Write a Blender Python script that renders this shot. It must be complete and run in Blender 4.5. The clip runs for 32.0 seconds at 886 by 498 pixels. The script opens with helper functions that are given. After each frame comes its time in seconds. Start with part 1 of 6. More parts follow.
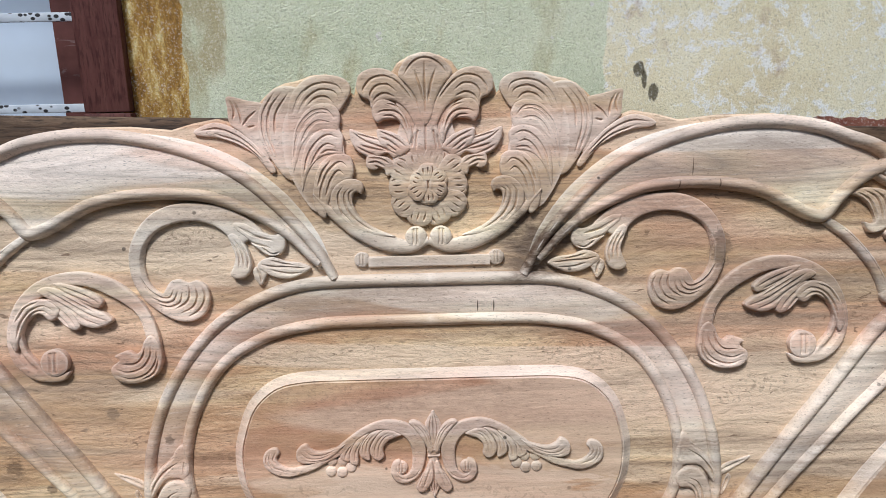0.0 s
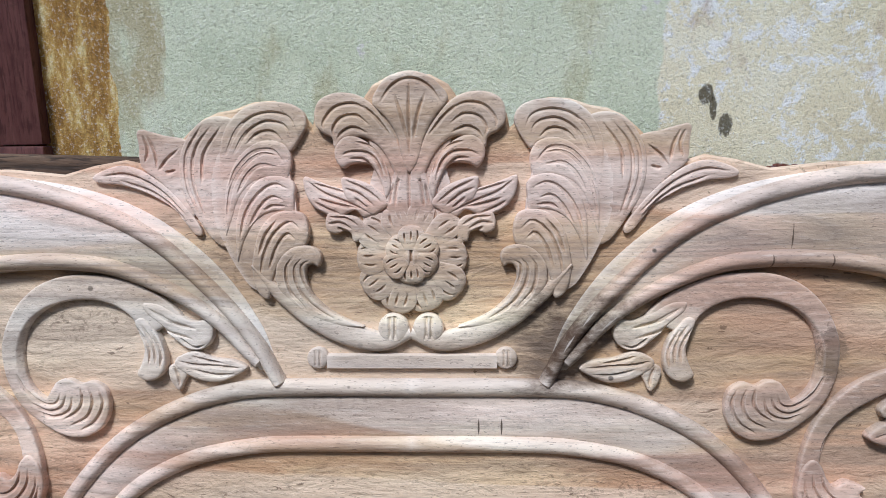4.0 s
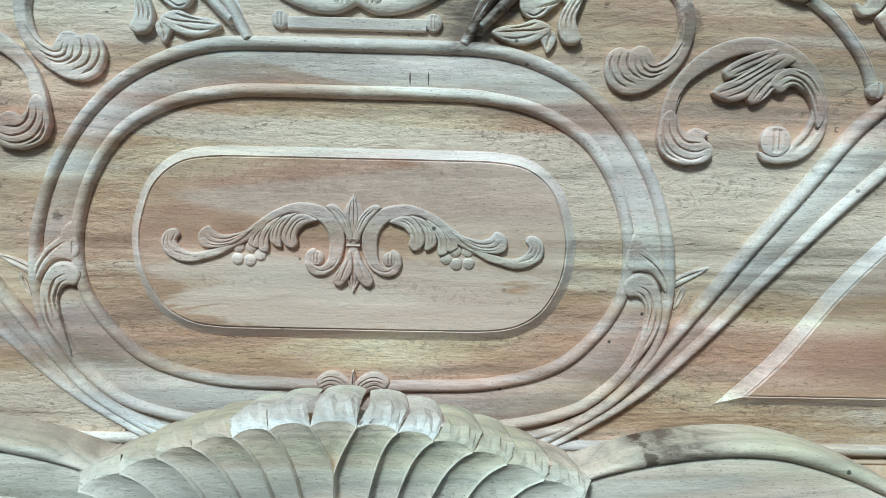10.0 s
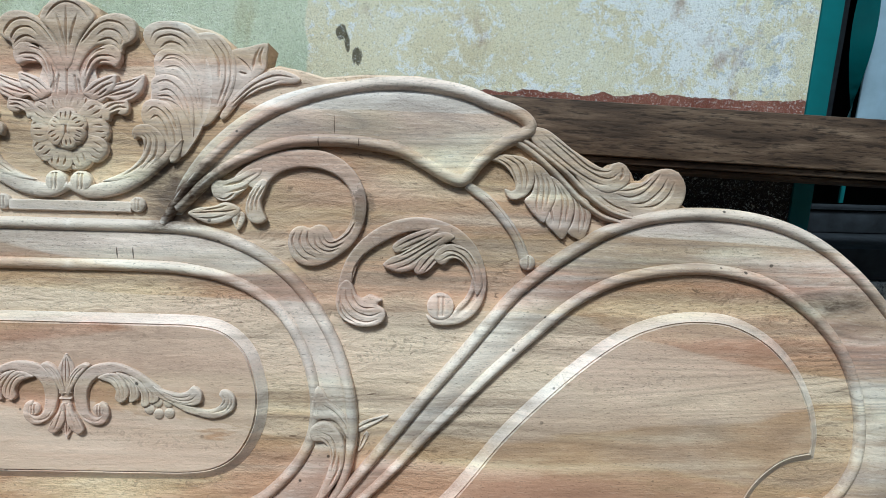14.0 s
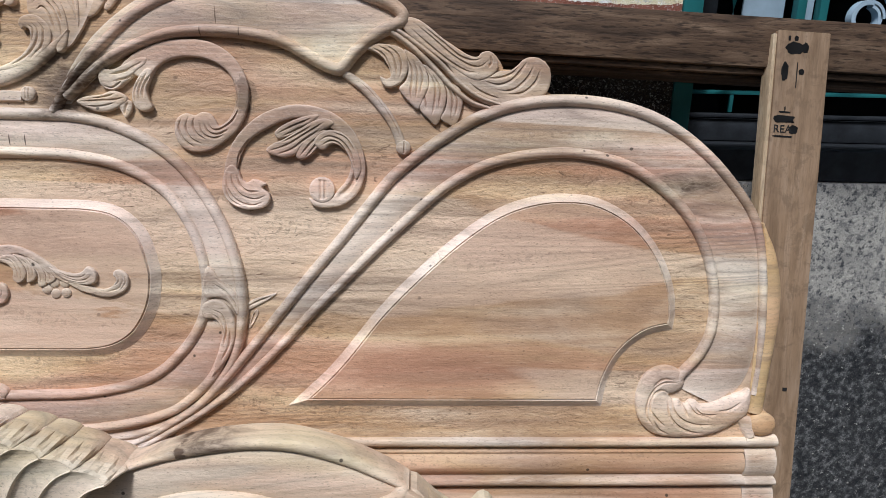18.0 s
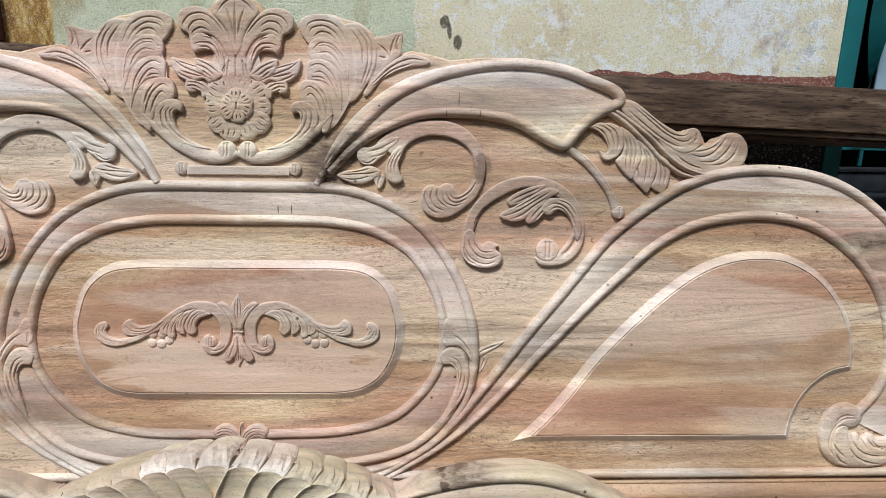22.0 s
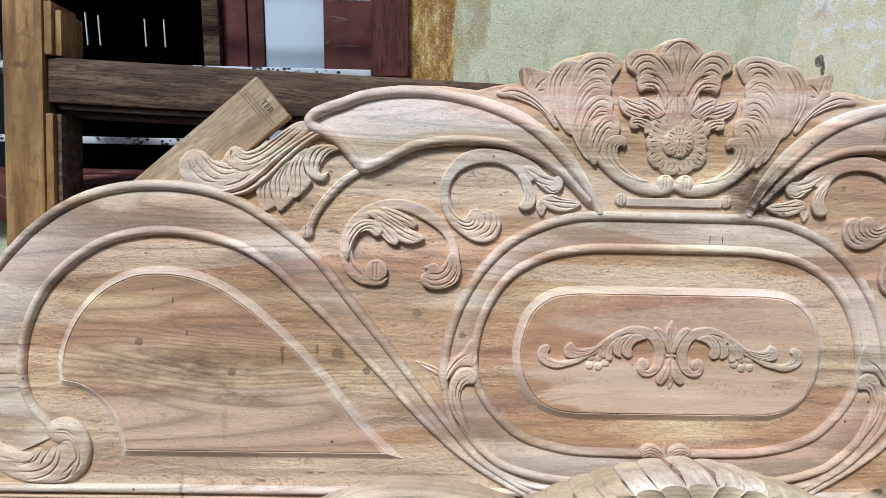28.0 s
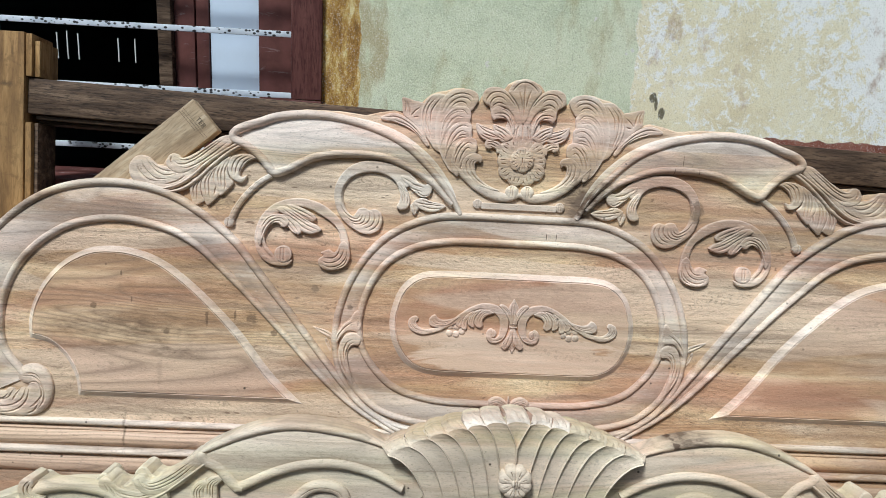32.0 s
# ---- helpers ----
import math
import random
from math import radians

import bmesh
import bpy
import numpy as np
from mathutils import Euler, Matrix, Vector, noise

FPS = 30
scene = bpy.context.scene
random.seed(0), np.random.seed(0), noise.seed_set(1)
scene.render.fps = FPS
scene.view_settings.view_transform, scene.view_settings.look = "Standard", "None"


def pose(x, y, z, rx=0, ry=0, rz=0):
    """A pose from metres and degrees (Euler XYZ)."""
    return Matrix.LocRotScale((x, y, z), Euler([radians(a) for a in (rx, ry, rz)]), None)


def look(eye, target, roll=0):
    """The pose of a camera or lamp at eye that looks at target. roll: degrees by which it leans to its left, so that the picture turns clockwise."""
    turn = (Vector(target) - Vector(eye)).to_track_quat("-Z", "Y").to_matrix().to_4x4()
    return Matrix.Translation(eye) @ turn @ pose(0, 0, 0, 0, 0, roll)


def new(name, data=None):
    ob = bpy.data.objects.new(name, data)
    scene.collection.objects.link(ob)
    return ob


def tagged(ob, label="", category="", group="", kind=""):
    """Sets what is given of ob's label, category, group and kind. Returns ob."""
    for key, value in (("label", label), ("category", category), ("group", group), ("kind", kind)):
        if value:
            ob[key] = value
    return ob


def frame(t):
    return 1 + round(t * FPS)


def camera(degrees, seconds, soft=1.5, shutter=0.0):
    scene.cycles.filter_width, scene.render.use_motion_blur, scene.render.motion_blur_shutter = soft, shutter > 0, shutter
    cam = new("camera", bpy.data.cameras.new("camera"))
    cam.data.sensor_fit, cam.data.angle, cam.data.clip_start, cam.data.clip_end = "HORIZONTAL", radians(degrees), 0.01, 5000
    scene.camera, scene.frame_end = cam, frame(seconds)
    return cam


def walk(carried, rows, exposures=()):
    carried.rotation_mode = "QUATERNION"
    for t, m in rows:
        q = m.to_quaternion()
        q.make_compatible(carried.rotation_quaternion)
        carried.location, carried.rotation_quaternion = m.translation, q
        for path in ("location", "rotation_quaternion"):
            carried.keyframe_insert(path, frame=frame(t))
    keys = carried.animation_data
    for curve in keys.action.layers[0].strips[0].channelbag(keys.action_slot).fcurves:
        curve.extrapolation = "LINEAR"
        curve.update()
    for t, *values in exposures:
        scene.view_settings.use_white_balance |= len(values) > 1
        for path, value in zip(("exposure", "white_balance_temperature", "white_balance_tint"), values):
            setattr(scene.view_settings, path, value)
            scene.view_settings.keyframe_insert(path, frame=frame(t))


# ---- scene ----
cam = camera(68.8, 32.0, soft=0.5)
METRES, EYE, TILT, LEAN, TURN = 2.3, 1.30, -13.0, 1.16, -1.0
ROWS = [
    (0.0, 0.0, 0.0, 0.0, 0.0, 0.0, -0.0),
    (0.5, 0.0027, 0.0226, 0.0107, -0.15, 0.12, 0.19),
    (1.0, 0.0073, 0.0548, 0.0201, 0.76, 0.67, -0.82),
    (1.5, 0.0099, 0.0745, 0.0256, 1.61, 1.95, -0.98),
    (2.0, 0.0104, 0.0864, 0.0267, 2.57, 2.41, -0.4),
    (2.5, 0.011, 0.0886, 0.0285, 2.49, 2.6, -0.55),
    (4.5, 0.0132, 0.0684, 0.0192, 2.84, 0.94, -1.16),
    (5.0, 0.0077, 0.0481, -0.0004, 2.77, 0.49, -0.54),
    (5.5, 0.0064, 0.0338, -0.0144, 2.09, 0.07, -1.08),
    (6.0, 0.01, 0.0265, -0.0282, 2.07, 0.11, -1.14),
    (6.5, 0.0145, 0.0235, -0.0413, 2.04, -0.15, -1.13),
    (7.0, 0.0179, 0.0206, -0.049, 1.31, -0.89, -0.8),
    (7.5, 0.0219, 0.0205, -0.0605, 0.82, -1.66, -1.34),
    (8.0, 0.0243, 0.023, -0.0724, 0.42, -2.17, -2.09),
    (8.5, 0.026, 0.0241, -0.0776, 0.18, -2.4, -2.31),
    (9.0, 0.0263, 0.0273, -0.0807, 0.33, -2.69, -2.52),
    (9.5, 0.0277, 0.0285, -0.0801, 0.17, -2.67, -2.63),
    (10.0, 0.0294, 0.0308, -0.0777, -0.11, -2.52, -2.63),
    (10.5, 0.0382, 0.0224, -0.0662, -0.45, -2.46, -2.21),
    (11.0, 0.0678, 0.0168, -0.0517, -1.36, -2.74, -1.7),
    (11.5, 0.0996, 0.0147, -0.0371, 0.24, -2.36, -1.76),
    (12.0, 0.1168, 0.0124, -0.0319, 0.84, -1.78, -1.76),
    (12.5, 0.1252, 0.0114, -0.0173, 0.97, -1.05, -2.09),
    (13.0, 0.1303, 0.0071, -0.0097, 0.9, -0.4, -2.86),
    (13.5, 0.1467, 0.0021, -0.0116, 0.02, -0.3, -2.88),
    (14.0, 0.1549, -0.0032, -0.0124, -0.3, -0.71, -2.85),
    (14.5, 0.1596, -0.0077, -0.0141, -0.58, -0.24, -2.0),
    (16.5, 0.1903, -0.0209, -0.0358, -1.64, -0.98, -2.97),
    (17.0, 0.1985, -0.0226, -0.0423, -1.84, -2.28, -2.72),
    (17.5, 0.2026, -0.0239, -0.0468, -2.14, -3.16, -2.78),
    (18.0, 0.2039, -0.0241, -0.0506, -1.85, -3.07, -2.23),
    (18.5, 0.2048, -0.0244, -0.0503, -1.47, -2.99, -1.85),
    (19.0, 0.2045, -0.0243, -0.0503, -1.34, -2.74, -1.77),
    (19.5, 0.2045, -0.0233, -0.0509, -1.32, -2.81, -1.22),
    (20.0, 0.2015, -0.024, -0.0483, -1.91, -2.39, -1.33),
    (20.5, 0.1832, -0.0313, -0.0407, -2.43, -1.84, -1.4),
    (21.0, 0.1447, -0.0418, -0.0343, -1.88, -2.07, -0.57),
    (21.5, 0.1142, -0.0511, -0.033, -1.28, -1.4, -0.79),
    (22.0, 0.0906, -0.06, -0.0333, -1.75, -1.54, -1.83),
    (22.5, 0.0676, -0.0675, -0.0311, -1.76, -1.11, -1.67),
    (23.0, 0.0447, -0.0741, -0.0324, -1.05, -0.95, -1.79),
    (23.5, 0.0256, -0.0769, -0.0345, 0.21, -0.44, -2.13),
    (24.0, 0.0219, -0.0775, -0.0349, 0.26, 0.4, -2.11),
    (24.5, 0.016, -0.078, -0.0334, -0.08, 0.32, -1.87),
    (26.5, -0.0611, -0.0637, -0.0254, 0.14, -0.53, -3.26),
    (27.0, -0.087, -0.0667, -0.0252, -0.5, -0.35, -2.64),
    (27.5, -0.1116, -0.0713, -0.0263, -1.13, -0.03, -2.29),
    (28.0, -0.1343, -0.0741, -0.0344, -0.53, -0.23, -2.48),
    (28.5, -0.1545, -0.0779, -0.0359, 0.33, -0.69, -3.32),
    (29.0, -0.1669, -0.083, -0.0395, 0.88, -1.12, -3.59),
    (29.5, -0.1678, -0.0895, -0.0395, 0.61, -1.34, -3.06),
    (30.0, -0.1632, -0.0988, -0.0406, 0.43, -1.59, -3.69),
    (30.5, -0.1462, -0.1107, -0.0397, 0.24, -1.72, -3.66),
    (31.0, -0.1265, -0.1268, -0.0372, 0.14, -0.7, -3.94),
    (31.5, -0.096, -0.1509, -0.0365, 0.02, 0.41, -3.56),
    (32.0, -0.0663, -0.1719, -0.0384, -1.24, 0.09, -4.07),
]
EXPOSURES = [(0.0, 0.16, 6070, 4), (3.0, 0.16, 5820, 6), (4.5, 0.13, 5570, 5), (6.0, 0.13, 5520, 4), (7.0, 0.12, 5450, -17), (8.0, 0.10, 4950, -17), (11.0, 0.11, 4860, -18), (13.0, 0.12, 5200, -17), (14.0, 0.14, 5470, -8), (15.5, 0.13, 6120, 7), (20.5, 0.13, 6120, 6), (22.0, 0.14, 6040, 3), (23.0, 0.14, 5970, 3), (24.3, 0.13, 5670, -2), (27.0, 0.17, 5870, 2), (30.0, 0.23, 6070, 1), (32.0, 0.22, 6020, -1)]
walk(cam, [(t, pose(0, 0, EYE, TILT, LEAN, TURN) @ pose(METRES * x, METRES * y, METRES * z, 90 + pitch, roll, yaw)) for t, x, y, z, yaw, pitch, roll in ROWS], EXPOSURES)

# ---- light: an overcast sky, held back low down by added walls ----
world = bpy.data.worlds.new("sky")
scene.world = world
world.use_nodes = True
wn = world.node_tree
sky = wn.nodes.new("ShaderNodeTexSky")
sky.sky_type, sky.sun_disc = "NISHITA", False
sky.sun_elevation, sky.sun_rotation, sky.dust_density, sky.air_density = radians(64), radians(200), 2.0, 1.0
wn.nodes["Background"].inputs["Strength"].default_value = 0.125
wn.links.new(sky.outputs["Color"], wn.nodes["Background"].inputs["Color"])
sun_lamp = bpy.data.lights.new("sun", "SUN")
sun_lamp.energy, sun_lamp.angle, sun_lamp.color = 3.0, radians(11), (1.0, 0.985, 1.0)
sun = new("sun", sun_lamp)
sun.matrix_world = look((-1.5, -2.2, 5.4), (0, 0.6, 0.9))


# ---- materials ----
class Mat:
    """A small helper round one node material."""

    def __init__(self, name, rough=0.6, metal=0.0, spec=0.3):
        self.m = bpy.data.materials.new(name)
        self.m.use_nodes = True
        self.t = self.m.node_tree
        self.b = self.t.nodes["Principled BSDF"]
        self.b.inputs["Roughness"].default_value = rough
        self.b.inputs["Metallic"].default_value = metal
        self.b.inputs["Specular IOR Level"].default_value = spec
        self.co = self.t.nodes.new("ShaderNodeTexCoord").outputs["Object"]

    def put(self, sock, v):
        if isinstance(v, bpy.types.NodeSocket):
            self.t.links.new(v, sock)
        elif hasattr(sock.default_value, "__len__") and not hasattr(v, "__len__"):
            sock.default_value = [v] * len(sock.default_value)
        elif hasattr(sock.default_value, "__len__") and len(sock.default_value) == 4 and len(v) == 3:
            sock.default_value = (*v, 1)
        else:
            sock.default_value = v

    def scaled(self, s, off=(0, 0, 0), co=None):
        n = self.t.nodes.new("ShaderNodeMapping")
        n.inputs["Scale"].default_value, n.inputs["Location"].default_value = s, off
        self.t.links.new(co or self.co, n.inputs["Vector"])
        return n.outputs["Vector"]

    def noise(self, s=(1, 1, 1), scale=1.0, detail=4.0, rough=0.55, dist=0.0, off=(0, 0, 0)):
        n = self.t.nodes.new("ShaderNodeTexNoise")
        n.inputs["Scale"].default_value, n.inputs["Detail"].default_value = scale, detail
        n.inputs["Roughness"].default_value, n.inputs["Distortion"].default_value = rough, dist
        self.t.links.new(self.scaled(s, off), n.inputs["Vector"])
        return n.outputs["Fac"]

    def math(self, op, a, b=0.0, c=0.0):
        n = self.t.nodes.new("ShaderNodeMath")
        n.operation = op
        for i, v in enumerate((a, b, c)):
            self.put(n.inputs[i], v)
        return n.outputs[0]

    def ramp(self, fac, stops, ease="LINEAR"):
        if len(stops) == 2 and not any(hasattr(c, "__len__") for p, c in stops):
            n = self.t.nodes.new("ShaderNodeMapRange")
            (p0, c0), (p1, c1) = stops
            for i, v in enumerate((fac, p0, p1, c0, c1)):
                self.put(n.inputs[i], v)
            return n.outputs[0]
        n = self.t.nodes.new("ShaderNodeValToRGB")
        n.color_ramp.interpolation = ease
        e = n.color_ramp.elements
        while len(e) < len(stops):
            e.new(0.5)
        for el, (p, c) in zip(e, stops):
            el.position = p
            el.color = (*c, 1) if hasattr(c, "__len__") else (c, c, c, 1)
        self.put(n.inputs["Fac"], fac)
        return n.outputs["Color"]

    def mix(self, fac, a, b, blend="MIX"):
        n = self.t.nodes.new("ShaderNodeMix")
        n.data_type, n.blend_type = "RGBA", blend
        self.put(n.inputs[0], fac), self.put(n.inputs[6], a), self.put(n.inputs[7], b)
        return n.outputs[2]

    def axes(self):
        n = self.t.nodes.new("ShaderNodeSeparateXYZ")
        self.t.links.new(self.co, n.inputs[0])
        return n.outputs

    def near(self, x, z, rx, rz, soft=1.0, wob=None):
        """1 at (x, z), falling to 0 at the ellipse rx, rz."""
        n = self.t.nodes.new("ShaderNodeVectorMath")
        n.operation = "LENGTH"
        self.t.links.new(self.scaled((1 / rx, 0, 1 / rz), (-x / rx, 0, -z / rz)), n.inputs[0])
        d = n.outputs["Value"]
        if wob is not None:
            w = 0.8 if min(rx, rz) < 0.0025 else 2.6 if max(rx, rz) < 0.03 else 2.0
            d = self.math("SUBTRACT", self.math("MULTIPLY_ADD", wob, w, d), w / 2)
        return self.ramp(d, [(0.25 * soft, 1.0), (soft, 0.0)])

    def color(self, c):
        self.put(self.b.inputs["Base Color"], c)
        return self

    def gloss(self, c):
        self.put(self.b.inputs["Roughness"], c)
        return self

    def bump(self, h, strength=0.3, dist=0.002):
        n = self.t.nodes.new("ShaderNodeBump")
        n.inputs["Strength"].default_value, n.inputs["Distance"].default_value = strength, dist
        self.put(n.inputs["Height"], h)
        old = self.b.inputs["Normal"].links
        if old:
            self.t.links.new(old[0].from_socket, n.inputs["Normal"])
        self.t.links.new(n.outputs["Normal"], self.b.inputs["Normal"])
        return self


def carved_wood(name, dark, mid, light, knots=(), dirt=0.0, seed=0.0, gouged=False, rings=0.5, smudge=0.0, sap=0.5, mineral=0.46, pores=0.20, figured=0.7, pale=()):
    """Freshly carved hardwood with its grain along x: glued boards, heartwood and sapwood, growth rings, flecks, knots and tool marks."""
    k = Mat(name, 0.6, 0, 0.25)
    o = (seed, seed * 1.7, seed * 0.6)
    figure = k.noise((0.55, 3, 7), 2.2, 6, 0.55, 0.9, o)
    blotch = k.noise((3.0, 5, 8), 2.0, 5, 0.6, 0.7, (2 + seed, 8, 4))
    streak = k.noise((1.6, 30, 46), 1.3, 4, 0.55, 0.5, o)
    fine = k.noise((14, 300, 340), 1.0, 4, 0.6, 0.3, o)
    f = k.math("ADD", k.math("ADD", k.math("MULTIPLY", figure, 0.52), k.math("MULTIPLY", blotch, 0.32)), k.math("ADD", k.math("MULTIPLY", streak, 0.14), k.math("MULTIPLY", fine, 0.065)))
    third = tuple((p + 2 * q) / 3 for p, q in zip(dark, mid))
    col = k.ramp(f, [(0.39, dark), (0.455, third), (0.505, mid), (0.55, tuple((p + q) / 2 for p, q in zip(mid, light))), (0.60, light)])
    # boards glued edge to edge, each of its own tone
    ax = k.axes()
    row = k.math("FLOOR", k.math("ADD", k.math("MULTIPLY", ax[2], 8.3), 0.5))
    wn_ = k.t.nodes.new("ShaderNodeTexWhiteNoise")
    wn_.noise_dimensions = "1D"
    k.t.links.new(k.math("ADD", row, seed + 3.3), wn_.inputs["W"])
    col = k.mix(0.55, col, k.ramp(wn_.outputs["Value"], [(0.0, (0.86, 0.84, 0.80)), (0.35, (1.0, 0.90, 0.84)), (0.7, (0.94, 0.95, 0.90)), (1.0, (1.06, 1.02, 0.98))]), "MULTIPLY")
    # pink, yellow and grey casts that drift along the grain
    hue = k.noise((1.1, 3, 6), 2.0, 3, 0.5, 0.6, (seed + 12, 5, 3))
    col = k.mix(1.0, col, k.ramp(hue, [(0.32, (0.92, 0.96, 0.97)), (0.46, (1.05, 1.02, 0.86)), (0.58, (1.07, 0.94, 0.88)), (0.68, (1.02, 0.86, 0.82))]), "MULTIPLY")
    # pale sapwood with an edge that wanders along the grain
    sapf = k.math("ADD", k.noise((0.65, 2.2, 5.0), 2.0, 2, 0.4, 0.5, (seed + 20, 1, 7)), k.math("MULTIPLY", k.noise((14, 40, 60), 1.0, 4, 0.6), 0.035))
    col = k.mix(k.math("MULTIPLY", k.ramp(sapf, [(0.535, 0.0), (0.550, 0.75), (0.64, 1.0)]), sap), col, tuple(min(1, c * 1.06) for c in light))
    # growth rings: level lines of a smooth field drawn out along the grain
    field = k.noise((0.34, 1.6, 4.4), 2.0, 2.0, 0.40, 0.9, (seed + 1.3, 0.4, 2.1))
    field = k.math("ADD", field, k.math("MULTIPLY", k.noise((9, 40, 60), 1.0, 3, 0.6), 0.006))
    if knots:
        # the rings bend round the larger knots
        for x, z, rx, rz, push in ((-0.549, 0.128, 0.15, 0.055, 0.11), (-0.66, 0.163, 0.09, 0.035, 0.06), (-0.335, 0.195, 0.10, 0.04, 0.08), (-0.40, 0.145, 0.09, 0.035, 0.06)):
            field = k.math("MULTIPLY_ADD", k.near(x, z, rx, rz), push, field)
    saw = k.math("FRACT", k.math("MULTIPLY", field, 21.0))
    line = k.ramp(saw, [(0.0, 0.9), (0.10, 0.55), (0.34, 0.18), (0.60, 0.0), (0.86, 0.35), (1.0, 0.9)])
    where = k.ramp(k.noise((0.9, 2.5, 5.5), 1.9, 3, 0.5, 0.6, (seed + 6, 3, 1)), [(0.40, 0.15), (0.56, 1.0)])
    # the figure is strongest in the boards of one side
    where = k.math("MAXIMUM", where, k.math("MULTIPLY", k.ramp(ax[0], [(-0.42, 1.0), (-0.20, 0.0)]), figured))
    col = k.mix(k.math("MULTIPLY", k.math("MULTIPLY", line, where), rings), col, tuple(c * 0.34 for c in mid))
    hair = k.ramp(k.math("FRACT", k.math("MULTIPLY", field, 63.0)), [(0.0, 1.0), (0.16, 0.4), (0.45, 0.0), (0.9, 0.0), (1.0, 1.0)])
    col = k.mix(k.math("MULTIPLY", k.math("MULTIPLY", hair, k.ramp(blotch, [(0.40, 0.2), (0.60, 1.0)])), rings * 0.16), col, tuple(c * 0.45 for c in mid))
    # long dark mineral streaks
    grey = k.noise((0.75, 5, 15), 2.0, 5, 0.6, 0.6, (9 + seed, 2, 5))
    col = k.mix(k.math("MULTIPLY", k.ramp(grey, [(0.53, 0.0), (0.61, 1.0)]), mineral), col, (0.24, 0.165, 0.115))
    if smudge:
        sm = k.noise((1.8, 6, 9.0), 2.0, 6, 0.62, 0.6, (seed + 31, 2, 9))
        col = k.mix(k.math("MULTIPLY", k.ramp(sm, [(0.46, 0.0), (0.60, 1.0)]), smudge), col, (0.38, 0.335, 0.310))
        col = k.mix(k.math("MULTIPLY", k.ramp(sm, [(0.34, 1.0), (0.44, 0.0)]), smudge), col, tuple(min(1, c * 1.10) for c in light))
    # fine open flecks
    fleck = k.noise((240, 850, 950), 1.0, 2, 0.5, 0.0, o)
    col = k.mix(k.math("MULTIPLY", k.ramp(fleck, [(0.31, 1.0), (0.37, 0.0)]), 0.52), col, tuple(c * 0.4 for c in dark))
    # short pore lines along the grain, and pale rubbed ones
    pore = k.noise((60, 420, 560), 1.0, 3, 0.6, 0.15, (seed + 4, 3, 2))
    col = k.mix(k.math("MULTIPLY", k.ramp(pore, [(0.36, 1.0), (0.44, 0.0)]), pores), col, tuple(c * 0.62 for c in dark))
    col = k.mix(k.math("MULTIPLY", k.ramp(pore, [(0.58, 0.0), (0.68, 1.0)]), 0.16), col, tuple(min(1, c * 1.12) for c in light))
    wob = k.noise((9, 9, 26), 2.0, 5, 0.65, 1.2)
    ragged = k.noise((45, 60, 130), 1.0, 5, 0.7, 0.8)
    torn_edge = k.noise((55, 55, 95), 1.0, 6, 0.75, 0.6, (3, 9, 2))
    for x, z, rx, rz, tone_ in pale:
        edge_ = k.ramp(k.near(x, z, rx, rz, 1.0, k.noise((4, 9, 16), 2.0, 4, 0.6, 0.8, (8, 1, 4))), [(0.10, 0.0), (0.24, 1.0)])
        col = k.mix(k.math("MULTIPLY", edge_, tone_ * 0.75), col, k.ramp(streak, [(0.35, tuple(c * 0.92 for c in light)), (0.65, tuple(min(1, c * 1.14) for c in light))]))
    for x, z, rx, rz, tone_ in knots:
        m = k.near(x, z, rx, rz, 1.0, torn_edge if max(rx, rz) < 0.03 else wob)
        if rx < 0.03 and rz < 0.03:
            m = k.ramp(k.math("MULTIPLY", m, k.math("ADD", k.math("MULTIPLY", ragged, 1.1), 0.35)), [(0.20, 0.0), (0.50, 1.0)])
        else:
            m = k.math("MULTIPLY", m, k.ramp(ragged, [(0.35, 0.35), (0.6, 1.0)]))
        col = k.mix(k.math("MULTIPLY", m, tone_), col, (0.082, 0.048, 0.030))
    # worm holes and pricks
    v = k.t.nodes.new("ShaderNodeTexVoronoi")
    v.inputs["Scale"].default_value = 30
    k.t.links.new(k.scaled((1, 1, 1), o), v.inputs["Vector"])
    col = k.mix(k.math("MULTIPLY", k.ramp(v.outputs["Distance"], [(0.045, 1.0), (0.07, 0.0)]), k.ramp(k.noise((1, 1, 1), 7, 2), [(0.48, 0.0), (0.56, 0.9)])), col, (0.05, 0.035, 0.025))
    # crisp edges are paler: rubbed by the tools, with some highlight painted in
    geo = k.t.nodes.new("ShaderNodeNewGeometry")
    col = k.mix(k.math("MULTIPLY", k.ramp(geo.outputs["Pointiness"], [(0.51, 0.0), (0.58, 1.0)]), 0.30), col, tuple(min(1, c * 1.15) for c in light))
    if dirt:
        col = k.mix(k.math("MULTIPLY", k.ramp(k.noise((5, 5, 9), 2.0, 5), [(0.48, 0.0), (0.72, 1.0)]), dirt), col, (0.13, 0.10, 0.08))
    # short rows of chatter left by the plane and the gouge
    rows_ = k.ramp(k.noise((5, 30, 34), 1.0, 3, 0.5, 0.2, (seed + 3, 1, 1)), [(0.56, 0.0), (0.62, 1.0)])
    chat = k.noise((170, 160, 210), 1.0, 3, 0.6, 0.8, (seed, 0, 0))
    torn_in = k.math("MULTIPLY", rows_, k.ramp(chat, [(0.36, 1.0), (0.46, 0.0)]))
    col = k.mix(k.math("MULTIPLY", torn_in, 0.5 if gouged else 0.25), col, tuple(c * 0.42 for c in dark))
